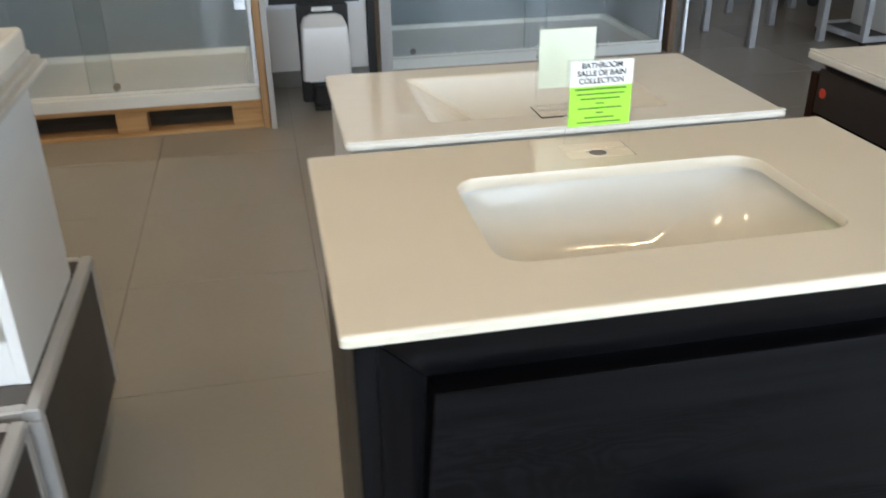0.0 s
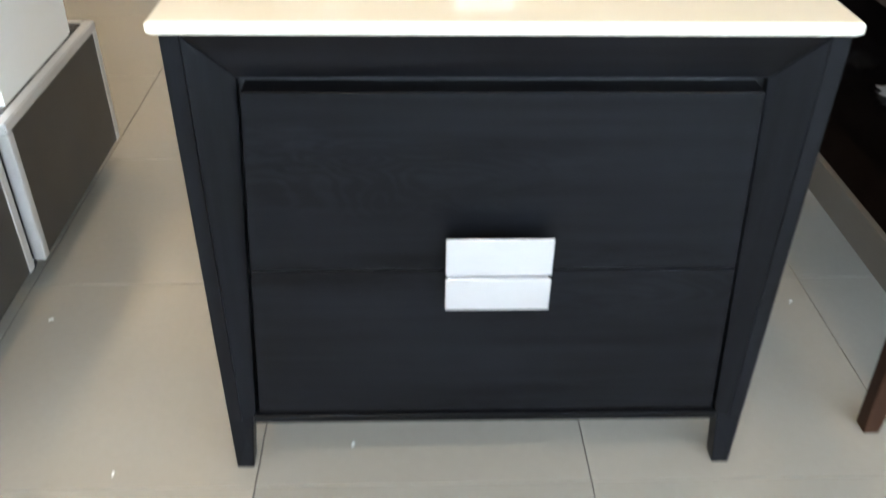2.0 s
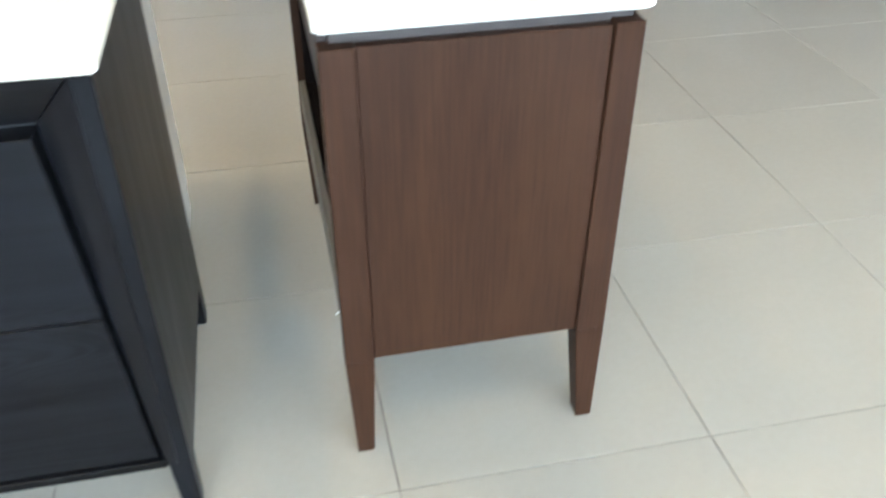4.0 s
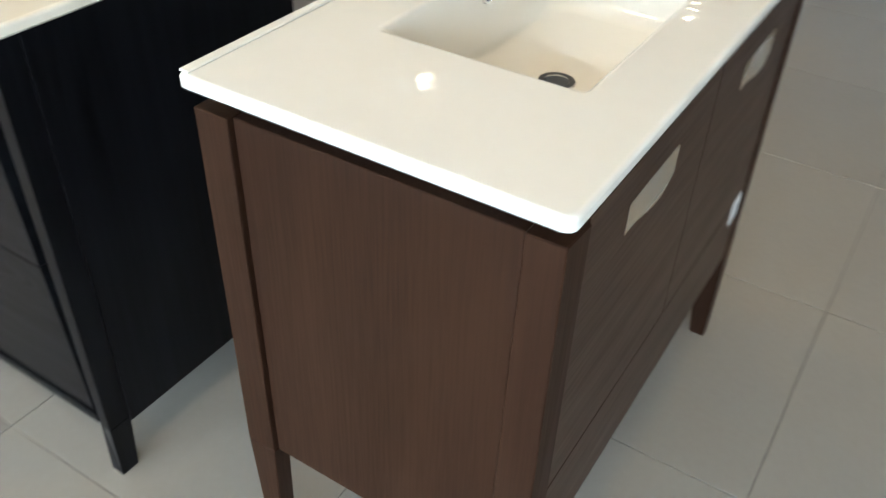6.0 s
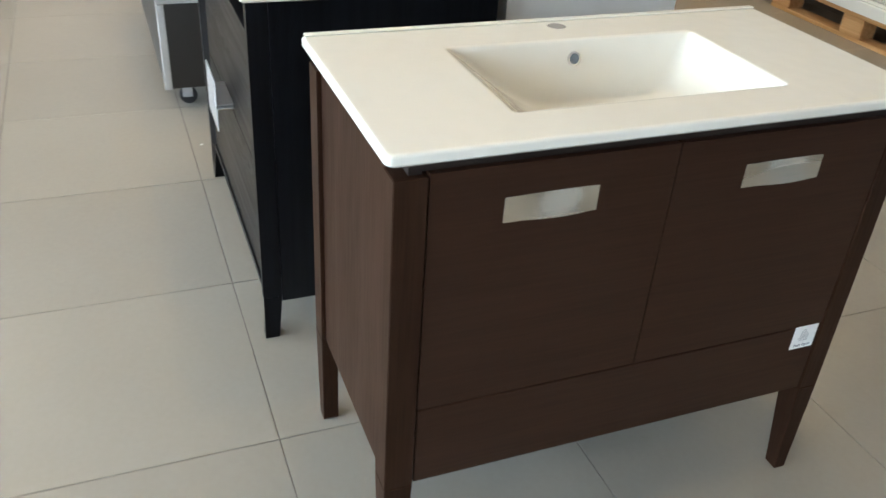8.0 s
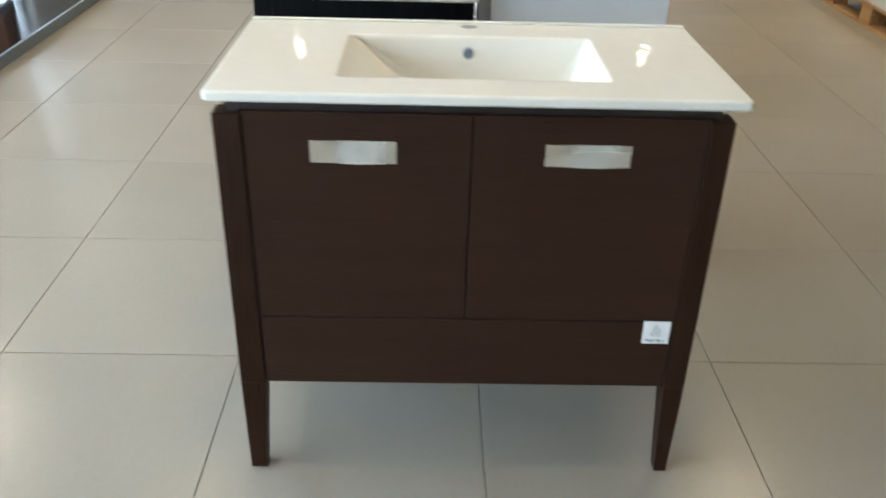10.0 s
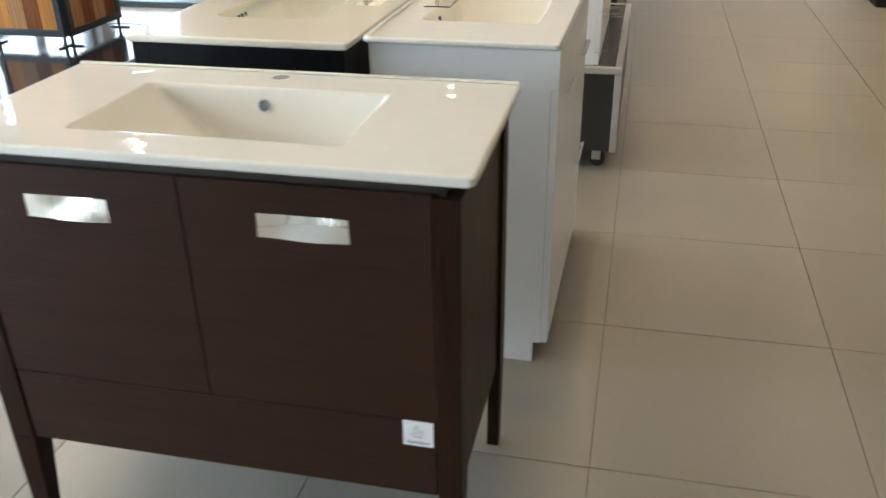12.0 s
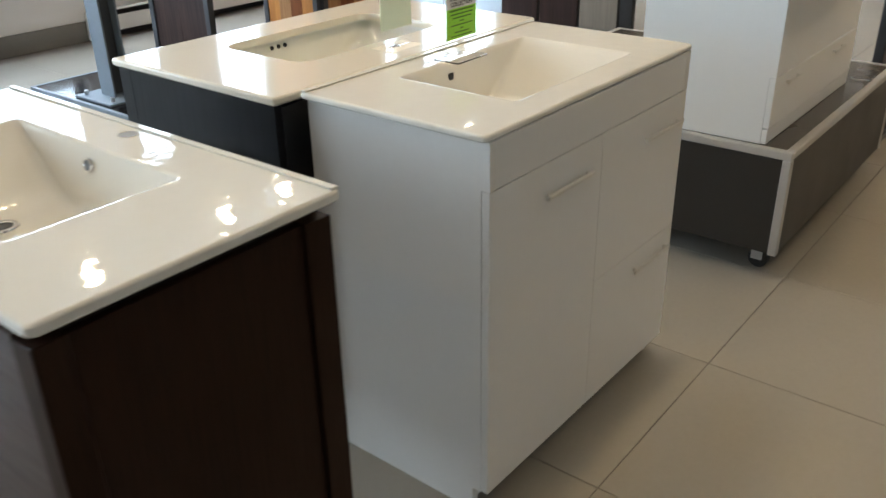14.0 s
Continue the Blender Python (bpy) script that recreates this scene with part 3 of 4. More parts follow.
# ---- brown vanity, front to +x ----
def brown_vanity():
    """Origin at the floor under its back corner; x to the front, y along the front."""
    D, W, H = 0.464, 0.896, 0.819
    v = thing("bathroom_vanity", 0.531, 0.102, 0, "dark brown wood vanity with two doors and white ceramic basin top", "vanity", "vanities")
    for s in (0, 1):
        def fy(a):
            return a - (0.003 if a < 0.02 else 0.0) if s == 0 else W - a - (0.004 if a < 0.02 else 0.0)
        # front post and its tapered foot
        lo = [(D - 0.030, fy(0.003), 0), (D, fy(0.003), 0), (D, fy(0.033), 0), (D - 0.030, fy(0.033), 0)]
        mi = [(D - 0.052, fy(0), 0.226), (D, fy(0), 0.226), (D, fy(0.046), 0.226), (D - 0.052, fy(0.046), 0.226)]
        hi = [(D - 0.046, fy(0), H - 0.022), (D - 0.002, fy(0), H - 0.022), (D, fy(0.046), H - 0.022), (D - 0.046, fy(0.046), H - 0.022)]
        part("leg", prism(lo, mi), BROWN_Z, v)
        part("corner_post", prism(mi, hi), BROWN_Z, v)
        ya, yb = sorted((fy(0.008), fy(0.026)))
        part("side_panel", box(0.051, D - 0.047, ya, yb, 0.226, H - 0.027, 0.0012), BROWN_Z, v)
        part("leg", prism([(0.010, fy(0.003), 0), (0.040, fy(0.003), 0), (0.040, fy(0.033), 0), (0.010, fy(0.033), 0)], [(0, fy(0), 0.226), (0.050, fy(0), 0.226), (0.050, fy(0.030), 0.226), (0, fy(0.030), 0.226)]), BROWN_Z, v)
        ye, yf = sorted((fy(0.0), fy(0.030)))
        part("back_post", box(0, 0.050, ye, yf, 0.2265, H - 0.026, 0.0012), BROWN_Z, v)
    part("back_rail", box(0.002, 0.016, 0.032, W - 0.032, 0.280, 0.356, 0.001), RAW_EDGE, v, "greige raw lower back rail")
    part("back_rail", box(0.002, 0.016, 0.032, W - 0.032, 0.705, H - 0.014, 0.001), BROWN_DARK, v)
    part("base_panel", box(0.018, D - 0.022, 0.032, W - 0.032, 0.330, 0.346, 0), BROWN_GLOSS, v)
    lining = part("inner_lining", box(0.018, D - 0.036, W - 0.0315, W - 0.0285, 0.3465, H - 0.041, 0), BROWN_GLOSS, v, "dark glossy inner lining")
    part("paper_label", box(0.100, 0.216, W - 0.0323, W - 0.0317, 0.392, 0.470, 0), PAPER, lining, "white paper label pasted inside")
    part("inner_board", box(D - 0.034, D - 0.022, 0.036, W - 0.036, 0.250, H - 0.004, 0), BROWN_DARK, v)
    for q in ((0.018, D - 0.013, 0.021, 0.04), (0.018, D - 0.013, W - 0.04, W - 0.028), (0.018, 0.030, 0.0405, W - 0.0405), (D - 0.021, D - 0.013, 0.0405, W - 0.0405)):
        part("top_rail", box(q[0], q[1], q[2], q[3], H - 0.0175 if q[0] > 0.3 else H - 0.040, H - 0.001, 0), BROWN_DARK, v)
    xf0, xf1 = D - 0.0205, D - 0.003
    dw = part("drawer", box(xf0, xf1, 0.048, W - 0.048, 0.228, 0.2845 + 0.100, 0.0015), BROWN_Y, v)
    ym = 0.440
    for a, b, h0 in ((0.048, ym - 0.0015, 0.160), (ym + 0.0015, W - 0.048, 0.568)):
        z0, z1, zh0, zh1 = 0.388, H - 0.018, 0.609, 0.651
        h1 = h0 + 0.151
        door = bmesh.new()
        for q in ((a, b, z0, zh0 + 0.1), (a, b, zh1 + 0.1, z1), (a, h0, zh0 + 0.1, zh1 + 0.1), (h1, b, zh0 + 0.1, zh1 + 0.1)):
            box(xf0, xf1, q[0], q[1], q[2], q[3], 0, door)
        door = part("door", door, BROWN_Y, v)
        # scooped pull set flush into the door
        cup = bmesh.new()
        nu, nv = 18, 8
        grid = []
        for i in range(nu + 1):
            row = []
            for j in range(nv + 1):
                u, w = i / nu, j / nv
                swell = max(0.0, 1 - ((u - 0.58) / 0.40) ** 2) ** 1.5
                deep = swell * (0.005 * max(0.0, 1 - w * 1.15) ** 1.3 - 0.009 * w ** 1.4)
                row.append(cup.verts.new((xf1 + 0.0005 + deep, h0 + 0.0005 + u * 0.150, zh0 + 0.1005 + w * 0.041)))
            grid.append(row)
        for i in range(nu):
            for j in range(nv):
                cup.faces.new((grid[i][j], grid[i + 1][j], grid[i + 1][j + 1], grid[i][j + 1]))
        cupo = part("handle", cup, NICKEL, door, "brushed nickel scooped flush pull", True)
    # sticker
    st = part("push_sticker", box(xf1 - 0.0004, xf1 + 0.0006, 0.790, 0.843, 0.335, 0.387, 0), PAPER, dw, "small white push-to-open sticker with a hand sign")
    text_part("sticker_text", "Push Open", 0.0085, Matrix.Translation((xf1 + 0.0009, 0.8165, 0.3425)) @ pose(0, 0, 0, 90, 0, 90), INK_L, st)
    hand = bmesh.new()
    for y, z, l in ((0.8105, 0.357, 0.018), (0.8145, 0.357, 0.022), (0.8185, 0.357, 0.014), (0.8225, 0.357, 0.012)):
        for dy in (-0.002, 0.002):
            box(xf1 + 0.0006, xf1 + 0.0010, y + dy - 0.0004, y + dy + 0.0004, z, z + l, 0, hand)
    box(xf1 + 0.0006, xf1 + 0.0010, 0.807, 0.8255, 0.3535, 0.3545, 0, hand)
    box(xf1 + 0.0006, xf1 + 0.0010, 0.8025, 0.8085, 0.3575, 0.3585, 0, hand)
    part("hand_sign", hand, INK_L, st)
    part("round_sticker", tube((-0.001, 0.838, 0.755), (0.0015, 0.838, 0.755), 0.011, 20), RED, v, "small round red sticker")
    # top: long axis along y
    x0, x1, y0, y1, z0, z1 = -0.006, D + 0.006, -0.016, W + 0.018, H, H + 0.019
    lp = slab_loops(x0, x1, y0, y1, z0, z1, 0.012, 0.004)
    a, b, c, d = 0.107, 0.377, 0.205, 0.686
    lp += [rounded(a - 0.008, b + 0.008, c - 0.008, d + 0.008, 0.016, z1), rounded(a - 0.004, b + 0.004, c - 0.004, d + 0.004, 0.012, z1), rounded(a, b, c, d, 0.010, z1 - 0.0025)]
    # steep walls on three sides, one long ramp, all running softly into the bottom
    for k in range(1, 15):
        f = k / 14
        g = f + 0.30 * max(0.0, f - 0.6) ** 2 / 0.16
        lp.append(rounded(a + 0.028 * g, b - 0.03 * g, c + 0.185 * f, d - 0.05 * g, 0.010 + 0.030 * f, z1 - 0.0025 - 0.103 * math.sin(f * math.pi / 2) ** 1.15))
    top = part("countertop", skin(lp), CERAMIC, v, "glossy white ceramic top with a sloped basin", True)
    part("raised_back_edge", box(x0 + 0.002, x0 + 0.016, y0 + 0.004, y1 - 0.004, z1 + 0.0002, z1 + 0.004, 0.0018), CERAMIC, top)
    part("drain", ring((0.258, 0.398, z1 - 0.1048), (0, 0, 1), 0.026, 0.017, 0.0025), CHROME, top, "chrome drain ring", True)
    part("drain_plug", tube((0.258, 0.398, z1 - 0.1052), (0.258, 0.398, z1 - 0.1040), 0.0168, 20), STEEL_D, top)
    part("overflow", ring((a + 0.0095, 0.444, z1 - 0.032), (1, 0, 0.25), 0.0128, 0.0082, 0.003), CHROME, top, "chrome overflow ring", True)
    # dark disc for the shade within the overflow ring
    part("overflow_hole", tube((a + 0.006, 0.444, z1 - 0.033), (a + 0.0095, 0.444, z1 - 0.032), 0.0082, 20), STEEL, top)
    part("faucet_hole", ring((0.036, 0.447, z1 + 0.0004), (0, 0, 1), 0.0195, 0.017, 0.0008), CERAMIC, top, smooth=True)
    # no hole is cut: a grey disc gives its shaded inside
    part("faucet_hole_shade", tube((0.036, 0.447, z1 - 0.001), (0.036, 0.447, z1 + 0.0006), 0.0168, 24), SKIRT, top)
    return v


black_vanity()
white_vanity()
brown_vanity()


# ---- sign stands ----
def sign_stand(x, y, z, rz, label):
    s = thing("sign_stand", x, y, z, label, "sign", "counter signs", rz)
    part("base", box(-0.055, 0.055, -0.035, 0.035, 0, 0.003, 0.0008), ACRYLIC, s).visible_shadow = False
    for q in (-0.004, 0.002):
        pl = part("pane", box(-0.056, 0.056, q, q + 0.002, 0.003, 0.152, 0.0006), ACRYLIC, s)
        pl.visible_shadow = False
    card = part("card", box(-0.052, 0.052, -0.0016, 0.0002, 0.045, 0.150, 0), PALE, s, "pale card back")
    part("white_field", box(-0.052, 0.052, -0.0019, -0.0017, 0.110, 0.150, 0), PAPER, card)
    part("green_field", box(-0.052, 0.052, -0.0019, -0.0017, 0.045, 0.1095, 0), GREEN, card)
    for k, wd in enumerate(("BATHROOM", "SALLE DE BAIN", "COLLECTION")):
        text_part("heading", wd, 0.0122, Matrix.Translation((0, -0.00205, 0.1425 - k * 0.0122)) @ pose(0, 0, 0, 90, 0, 0), INK, card)
    for k, w in enumerate((0.086, 0.080, 0.066, 0.014, 0.074, 0.012, 0.050, 0.074)):
        h = 0.0026 if k else 0.0034
        part("text_bar", box(-w / 2, w / 2, -0.0022, -0.0019, 0.1035 - k * 0.0077, 0.1035 - k * 0.0077 + h, 0), INK_G, card)
    return s


sign_stand(-0.184, 0.507, 0.8345, 0, "clear acrylic stand with a green card on the quartz top")
sign_stand(-0.170, 0.705, 0.8408, 180, "clear acrylic stand with a green card, on the ceramic top")


# ---- litter ----
def scrap(x, y, z, w, d, rz):
    b = bmesh.new()
    v = [b.verts.new(p) for p in ((-w, -d, 0.0), (w, -d * 0.7, 0.001), (w * 0.8, d, 0.003), (-w * 0.6, d * 0.8, 0.001))]
    b.faces.new(v)
    bmesh.ops.solidify(b, geom=b.faces[:], thickness=0.0006)
    ob = solid("paper_scrap", b, PAPER, "tiny white scrap of paper on beige tiles", "paper scrap")
    ob["group"] = "paper scraps"
    ob.matrix_world = pose(x, y, z, 0, 0, rz)


for q in SCRAPS:
    scrap(q[0], q[1], 0.001, 0.006, 0.002, q[2])


def crumpled_bag(x, y, z):
    b = bmesh.new()
    bmesh.ops.create_icosphere(b, subdivisions=3, radius=1.0)
    for v in b.verts:
        k = 1 + 0.55 * noise.noise(v.co * 2.3) + 0.3 * noise.noise(v.co * 6.1)
        v.co = Vector((v.co.x * 0.034 * k, v.co.y * 0.048 * k, max(0.0, 0.010 + v.co.z * 0.011 * k)))
    ob = solid("crumpled_film", b, SHEETY, "crumpled clear plastic film lying inside the brown vanity", "plastic film")
    ob.matrix_world = pose(x, y, z, 0, 0, 25)


crumpled_bag(0.862, 0.862, 0.3465)


# ---- rolling platforms ----
def caster(parent, x, y):
    c = part("caster", box(x - 0.025, x + 0.025, y - 0.025, y + 0.025, 0.088, 0.0925, 0.001), GALV, parent)
    f = bmesh.new()
    box(x - 0.018, x - 0.014, y - 0.016, y + 0.02, 0.028, 0.088, 0.001, f)
    box(x + 0.014, x + 0.018, y - 0.016, y + 0.02, 0.028, 0.088, 0.001, f)
    part("fork", f, GALV, c)
    part("wheel", tube((x - 0.012, y + 0.006, 0.032), (x + 0.012, y + 0.006, 0.032), 0.032, 20), RUBBER, c, smooth=True)


def platform(x0, x1, y0, y1, label):
    p = thing("display_platform", (x0 + x1) / 2, (y0 + y1) / 2, 0, label, "platform", "rolling display platforms")
    a, b = (x1 - x0) / 2, (y1 - y0) / 2
    z0, z1, t = 0.092, 0.425, 0.026
    part("side_board", box(-a + t, a - t, -b + 0.002, -b + 0.018, z0, z1 - t, 0), LAMINATE, p)
    part("side_board", box(-a + t, a - t, b - 0.018, b - 0.002, z0, z1 - t, 0), LAMINATE, p)
    part("end_board", box(-a + 0.002, -a + 0.018, -b + t, b - t, z0, z1 - t, 0), LAMINATE, p)
    part("end_board", box(a - 0.018, a - 0.002, -b + t, b - t, z0, z1 - t, 0), LAMINATE, p)
    part("top_board", box(-a + t, a - t, -b + t, b - t, z1 - 0.02, z1 - 0.001, 0), LAM_TOP, p)
    for sx in (-1, 1):
        for sy in (-1, 1):
            xa, xb = sorted((sx * a, sx * (a - t)))
            ya, yb = sorted((sy * b, sy * (b - t)))
            part("edge_trim", box(xa, xb, ya, yb, z0 - 0.004, z1 - t, 0.002), TRIM, p)
            caster(p, sx * (a - 0.09), sy * (b - 0.08))
        xa, xb = sorted((sx * a, sx * (a - t)))
        part("edge_trim", box(xa, xb, -b, b, z1 - t + 0.0005, z1, 0.003), TRIM, p)
    for sy in (-1, 1):
        ya, yb = sorted((sy * b, sy * (b - t)))
        part("edge_trim", box(-a + t, a - t, ya, yb, z1 - t + 0.0005, z1, 0.003), TRIM, p)
    part("under_board", box(-a + 0.02, a - 0.02, -b + 0.02, b - 0.02, z0, z0 + 0.016, 0), LAMINATE, p)
    return p


platform(-2.36, -1.14, 0.575, 1.175, "charcoal laminate platform with grey edges, on casters")
platform(-2.38, -1.155, -0.045, 0.55, "charcoal laminate platform with grey edges, on casters")


def white_cabinet():
    """White cabinet on the platform: drawers to +y, open back to -y."""
    W, D, z0, H = 0.83, 0.425, 0.425, 0.45
    v = thing("bathroom_vanity", -2.0, 0.66, z0, "white lacquered two-drawer vanity with an open back, on a platform", "vanity", "vanities")
    for x in (0, W - 0.02):
        part("side_panel", notched_side(x, x + 0.02, D, D - 0.0185, 0, 0.202, H), LACQUER, v)
    part("back_rail", box(0.02, W - 0.02, 0.001, 0.018, 0, 0.09, 0.0015), LACQUER, v)
    part("back_rail", box(0.02, W - 0.02, 0.001, 0.018, H - 0.05, H, 0.0015), LACQUER, v)
    part("base_panel", box(0.02, W - 0.02, 0.02, D - 0.02, 0.0, 0.016, 0), LACQUER, v)
    part("top_panel", box(0.02, W - 0.02, 0.02, D - 0.02, H - 0.016, H, 0), LACQUER, v)
    part("front_panel", box(0.0205, W - 0.0205, D - 0.018, D, 0.204, H - 0.002, 0.001), LACQUER, v)
    part("plinth", box(0.001, W - 0.001, D - 0.018, D - 0.002, 0.001, 0.046, 0.001), LACQUER, v)
    d = part("drawer", box(0.0005, W - 0.0005, D - 0.018, D, 0.049, 0.2005, 0.001), LACQUER, v)
    bar_handle(0.16, 0.28, D, 0.170, d, BAR)
    bar_handle(W - 0.21, W - 0.09, D, 0.170, d, BAR)
    return v


white_cabinet()
for k, (dx, z, m, lab) in enumerate(((0.018, 0.8755, MARBLE, "pale grey stone sheet lying on the white cabinet"), (0.008, 0.8885, MARBLE, "pale grey stone sheet in a stack on the cabinet"), (-0.006, 0.9015, MARBLE, "pale grey stone sheet in a stack on the cabinet"))):
    s = solid("stone_sheet", box(-1.72 + dx, -1.16 + dx, 0.66 + 0.01 * k, 1.17 - 0.012 * k, z, z + 0.012, 0.0015), m, lab, "stone sheet")
    s["group"] = "stacked sheets"
solid("spare_countertop", box(-1.95, -1.165, 0.68, 1.12, 0.914, 0.965, 0.004), QUARTZ, "thick white and beige countertop stacked on stone sheets", "countertop")


def display_door(x, w, m, label):
    """A door leaf standing upright in a floor channel."""
    d = thing("display_door", x, 1.08, 0, label, "door", "display doors")
    part("leaf", box(0, w, -0.02, 0.02, 0.03, 2.05, 0.002), m, d)
    part("channel", box(-0.01, w + 0.01, -0.035, 0.035, 0, 0.0295, 0.002), STEEL_D, d)
    part("edge_band", box(w + 0.0005, w + 0.004, -0.018, 0.018, 0.032, 2.048, 0.001), BLACK_DULL, d)


for x, w, m, lab in ((-2.80, 0.34, WENGE, "dark wenge door leaf standing upright"), (-3.18, 0.33, TAN_LEAF, "tan wooden door leaf standing upright"), (-3.56, 0.33, WENGE, "dark wenge door leaf standing upright"), (-4.05, 0.44, TAN_LEAF, "tan wooden door leaf standing upright"), (-4.60, 0.50, WENGE, "dark wenge door leaf standing upright")):
    display_door(x, w, m, lab)


def leaf_stand(y0, w, m, label):
    """A door leaf on a steel foot, its face turned to the aisle."""
    d = thing("display_door", -3.9, y0, 0, label, "door", "display doors")
    part("leaf", box(-0.02, 0.02, 0, w, 0.03, 2.08, 0.002), m, d)
    part("channel", box(-0.04, 0.04, -0.005, w + 0.005, 0, 0.0295, 0.002), STEEL_D, d)
    part("edge_band", box(-0.018, 0.018, w + 0.0005, w + 0.004, 0.032, 2.078, 0.001), BLACK_DULL, d)


pf = thing("low_platform", -4.64, -2.30, 0, "low grey display platform beside a row of door leaves", "platform")
part("deck", box(-0.78, 0.78, -0.55, 0.53, 0.0, 0.040, 0.002), STEEL, pf, "blue-grey painted deck")
part("edge_strip", box(0.7805, 0.80, -0.55, 0.53, 0.0, 0.043, 0.002), STEEL_D, pf)
leaf_stand(-1.75, 0.30, WENGE, "dark wenge door leaf standing upright")
leaf_stand(-1.43, 0.30, WENGE, "dark wenge door leaf standing upright")
leaf_stand(-1.11, 0.28, PALE_LEAF, "greige door leaf standing upright")
leaf_stand(-0.81, 0.09, BLACK_DULL, "narrow black door sample standing upright")


# ---- shower displays ----
def pallet(x, y, w, d, label):
    p = thing("wooden_pallet", x, y, 0, label, "pallet", "wooden pallets")
    for yy in (0.0, d / 2 - 0.05, d - 0.1):
        part("bottom_board", box(0, w, yy, yy + 0.1, 0, 0.020, 0.002), PINE, p)
        for xx in (0, w / 2 - 0.07, w - 0.14):
            part("block", box(xx, xx + 0.14, yy, yy + 0.1, 0.0205, 0.098, 0.003), PINE, p)
    for xx in (0, w / 2 - 0.07, w - 0.14):
        part("cross_board", box(xx, xx + 0.14, 0.0, d, 0.0985, 0.1175, 0.002), PINE, p)
    n = 6
    for i in range(n):
        yy = i * (d - 0.12) / (n - 1)
        part("deck_board", box(0, w, yy, yy + 0.12, 0.118, 0.140, 0.002), PINE, p)
    return p


def shower(x, y, z, w, d, h, label, post):
    s = thing("shower_enclosure", x, y, z, label, "shower", "shower displays")
    lp = [rounded(0, w, 0, d, 0.02, 0), rounded(0, w, 0, d, 0.02, 0.055), rounded(0.004, w - 0.004, 0.004, d - 0.004, 0.02, 0.060), rounded(0.05, w - 0.05, 0.05, d - 0.03, 0.03, 0.060), rounded(0.06, w - 0.06, 0.06, d - 0.04, 0.04, 0.030), rounded(0.3, w - 0.3, 0.25, d - 0.25, 0.05, 0.022)]
    tray = part("tray", skin(lp, True), TRAY, s, "white acrylic shower tray", True)
    part("drain", box(w * 0.80, w * 0.80 + 0.10, 0.20, 0.215, 0.029, 0.032, 0.001), GALV, tray)
    part("back_wall", box(0.02, w - 0.02, d - 0.02, d, 0.0605, h, 0.001), PANEL, s, "slate blue-grey wall panel")
    part("side_wall", box(0.0, 0.018, 0.06, d, 0.0605, h, 0.001), PANEL, s)
    part("side_wall", box(w - 0.018, w, 0.06, d, 0.0605, h, 0.001), PANEL, s)
    part("bottom_rail", box(0.02, w - 0.02, 0.020, 0.045, 0.0605, 0.072, 0.003), TRAY, s)
    part("top_rail", box(0.02, w - 0.02, 0.020, 0.045, h - 0.04, h, 0.003), SILVER, s)
    for a, b, yy in ((0.02, w * 0.56, 0.023), (w * 0.48, w - 0.02, 0.036)):
        g = part("glass_panel", box(a, b, yy, yy + 0.006, 0.073, h - 0.041, 0.001), GLASS, s, "clear sliding glass panel")
        g.visible_shadow = False
        part("edge_strip", box(b - 0.006 if a < 0.1 else a, b if a < 0.1 else a + 0.006, yy - 0.004, yy - 0.0005, 0.073, h - 0.041, 0.001), GLASS, g)
        part("roller", tube((a + 0.12, yy - 0.014, 0.098), (a + 0.12, yy - 0.001, 0.098), 0.018, 16), CHROME, g)
    for xx in (0.0, w - 0.02):
        part("side_profile", box(xx, xx + 0.02, 0.018, 0.046, 0.0605, h, 0.002), SILVER, s)
    part("clamp", box(w - 0.075, w - 0.025, 0.006, 0.0225, 0.42, 0.47, 0.003), CHROME, s)
    return s


pallet(-1.935, 3.33, 1.20, 0.90, "worn pine pallet under a shower display")
shower(-2.20, 3.325, 0.1405, 1.465, 0.88, 2.0, "glass shower with a white tray on a pine pallet", True)
solid("wooden_post", box(-0.733, -0.700, 3.31, 3.42, 0.0, 2.1, 0.003), PINE_Z, "bare pine post beside the glass shower", "post")
solid("partition", box(-0.698, -0.672, 3.29, 4.30, 0, 2.1, 0.003), TRIM, "grey edge of a shower display partition", "panel")
shower(0.02, 4.22, 0.0, 1.72, 0.95, 2.0, "glass shower with a white tray on the floor", False)
solid("partition", box(-0.055, 0.012, 4.05, 5.15, 0, 2.1, 0.003), TRIM, "grey edge of a shower display partition", "panel")
solid("partition", box(1.765, 1.80, 4.20, 5.15, 0, 2.1, 0.003), TAN_LEAF, "brown wooden edge of a shower display partition", "panel")
solid("metal_upright", box(1.835, 1.855, 4.16, 4.19, 0, 2.1, 0.003), SILVER, "slim aluminium upright beside the shower", "upright")
pallet(-3.42, 3.10, 1.20, 0.95, "worn pine pallet under a white shower tray")
tub = thing("shower_tray", -3.42, 3.10, 0.1405, "white acrylic shower tray resting on a pine pallet", "shower tray")
part("tray", skin([rounded(0, 1.2, 0, 0.95, 0.03, 0), rounded(0, 1.2, 0, 0.95, 0.03, 0.10), rounded(0.01, 1.19, 0.01, 0.94, 0.03, 0.112), rounded(0.06, 1.14, 0.06, 0.89, 0.04, 0.112), rounded(0.08, 1.12, 0.08, 0.87, 0.05, 0.04), rounded(0.4, 0.8, 0.3, 0.6, 0.05, 0.03)], True), TRAY, tub, smooth=True)
part("drain", ring((0.6, 0.45, 0.031), (0, 0, 1), 0.045, 0.03, 0.004), CHROME, tub, smooth=True)

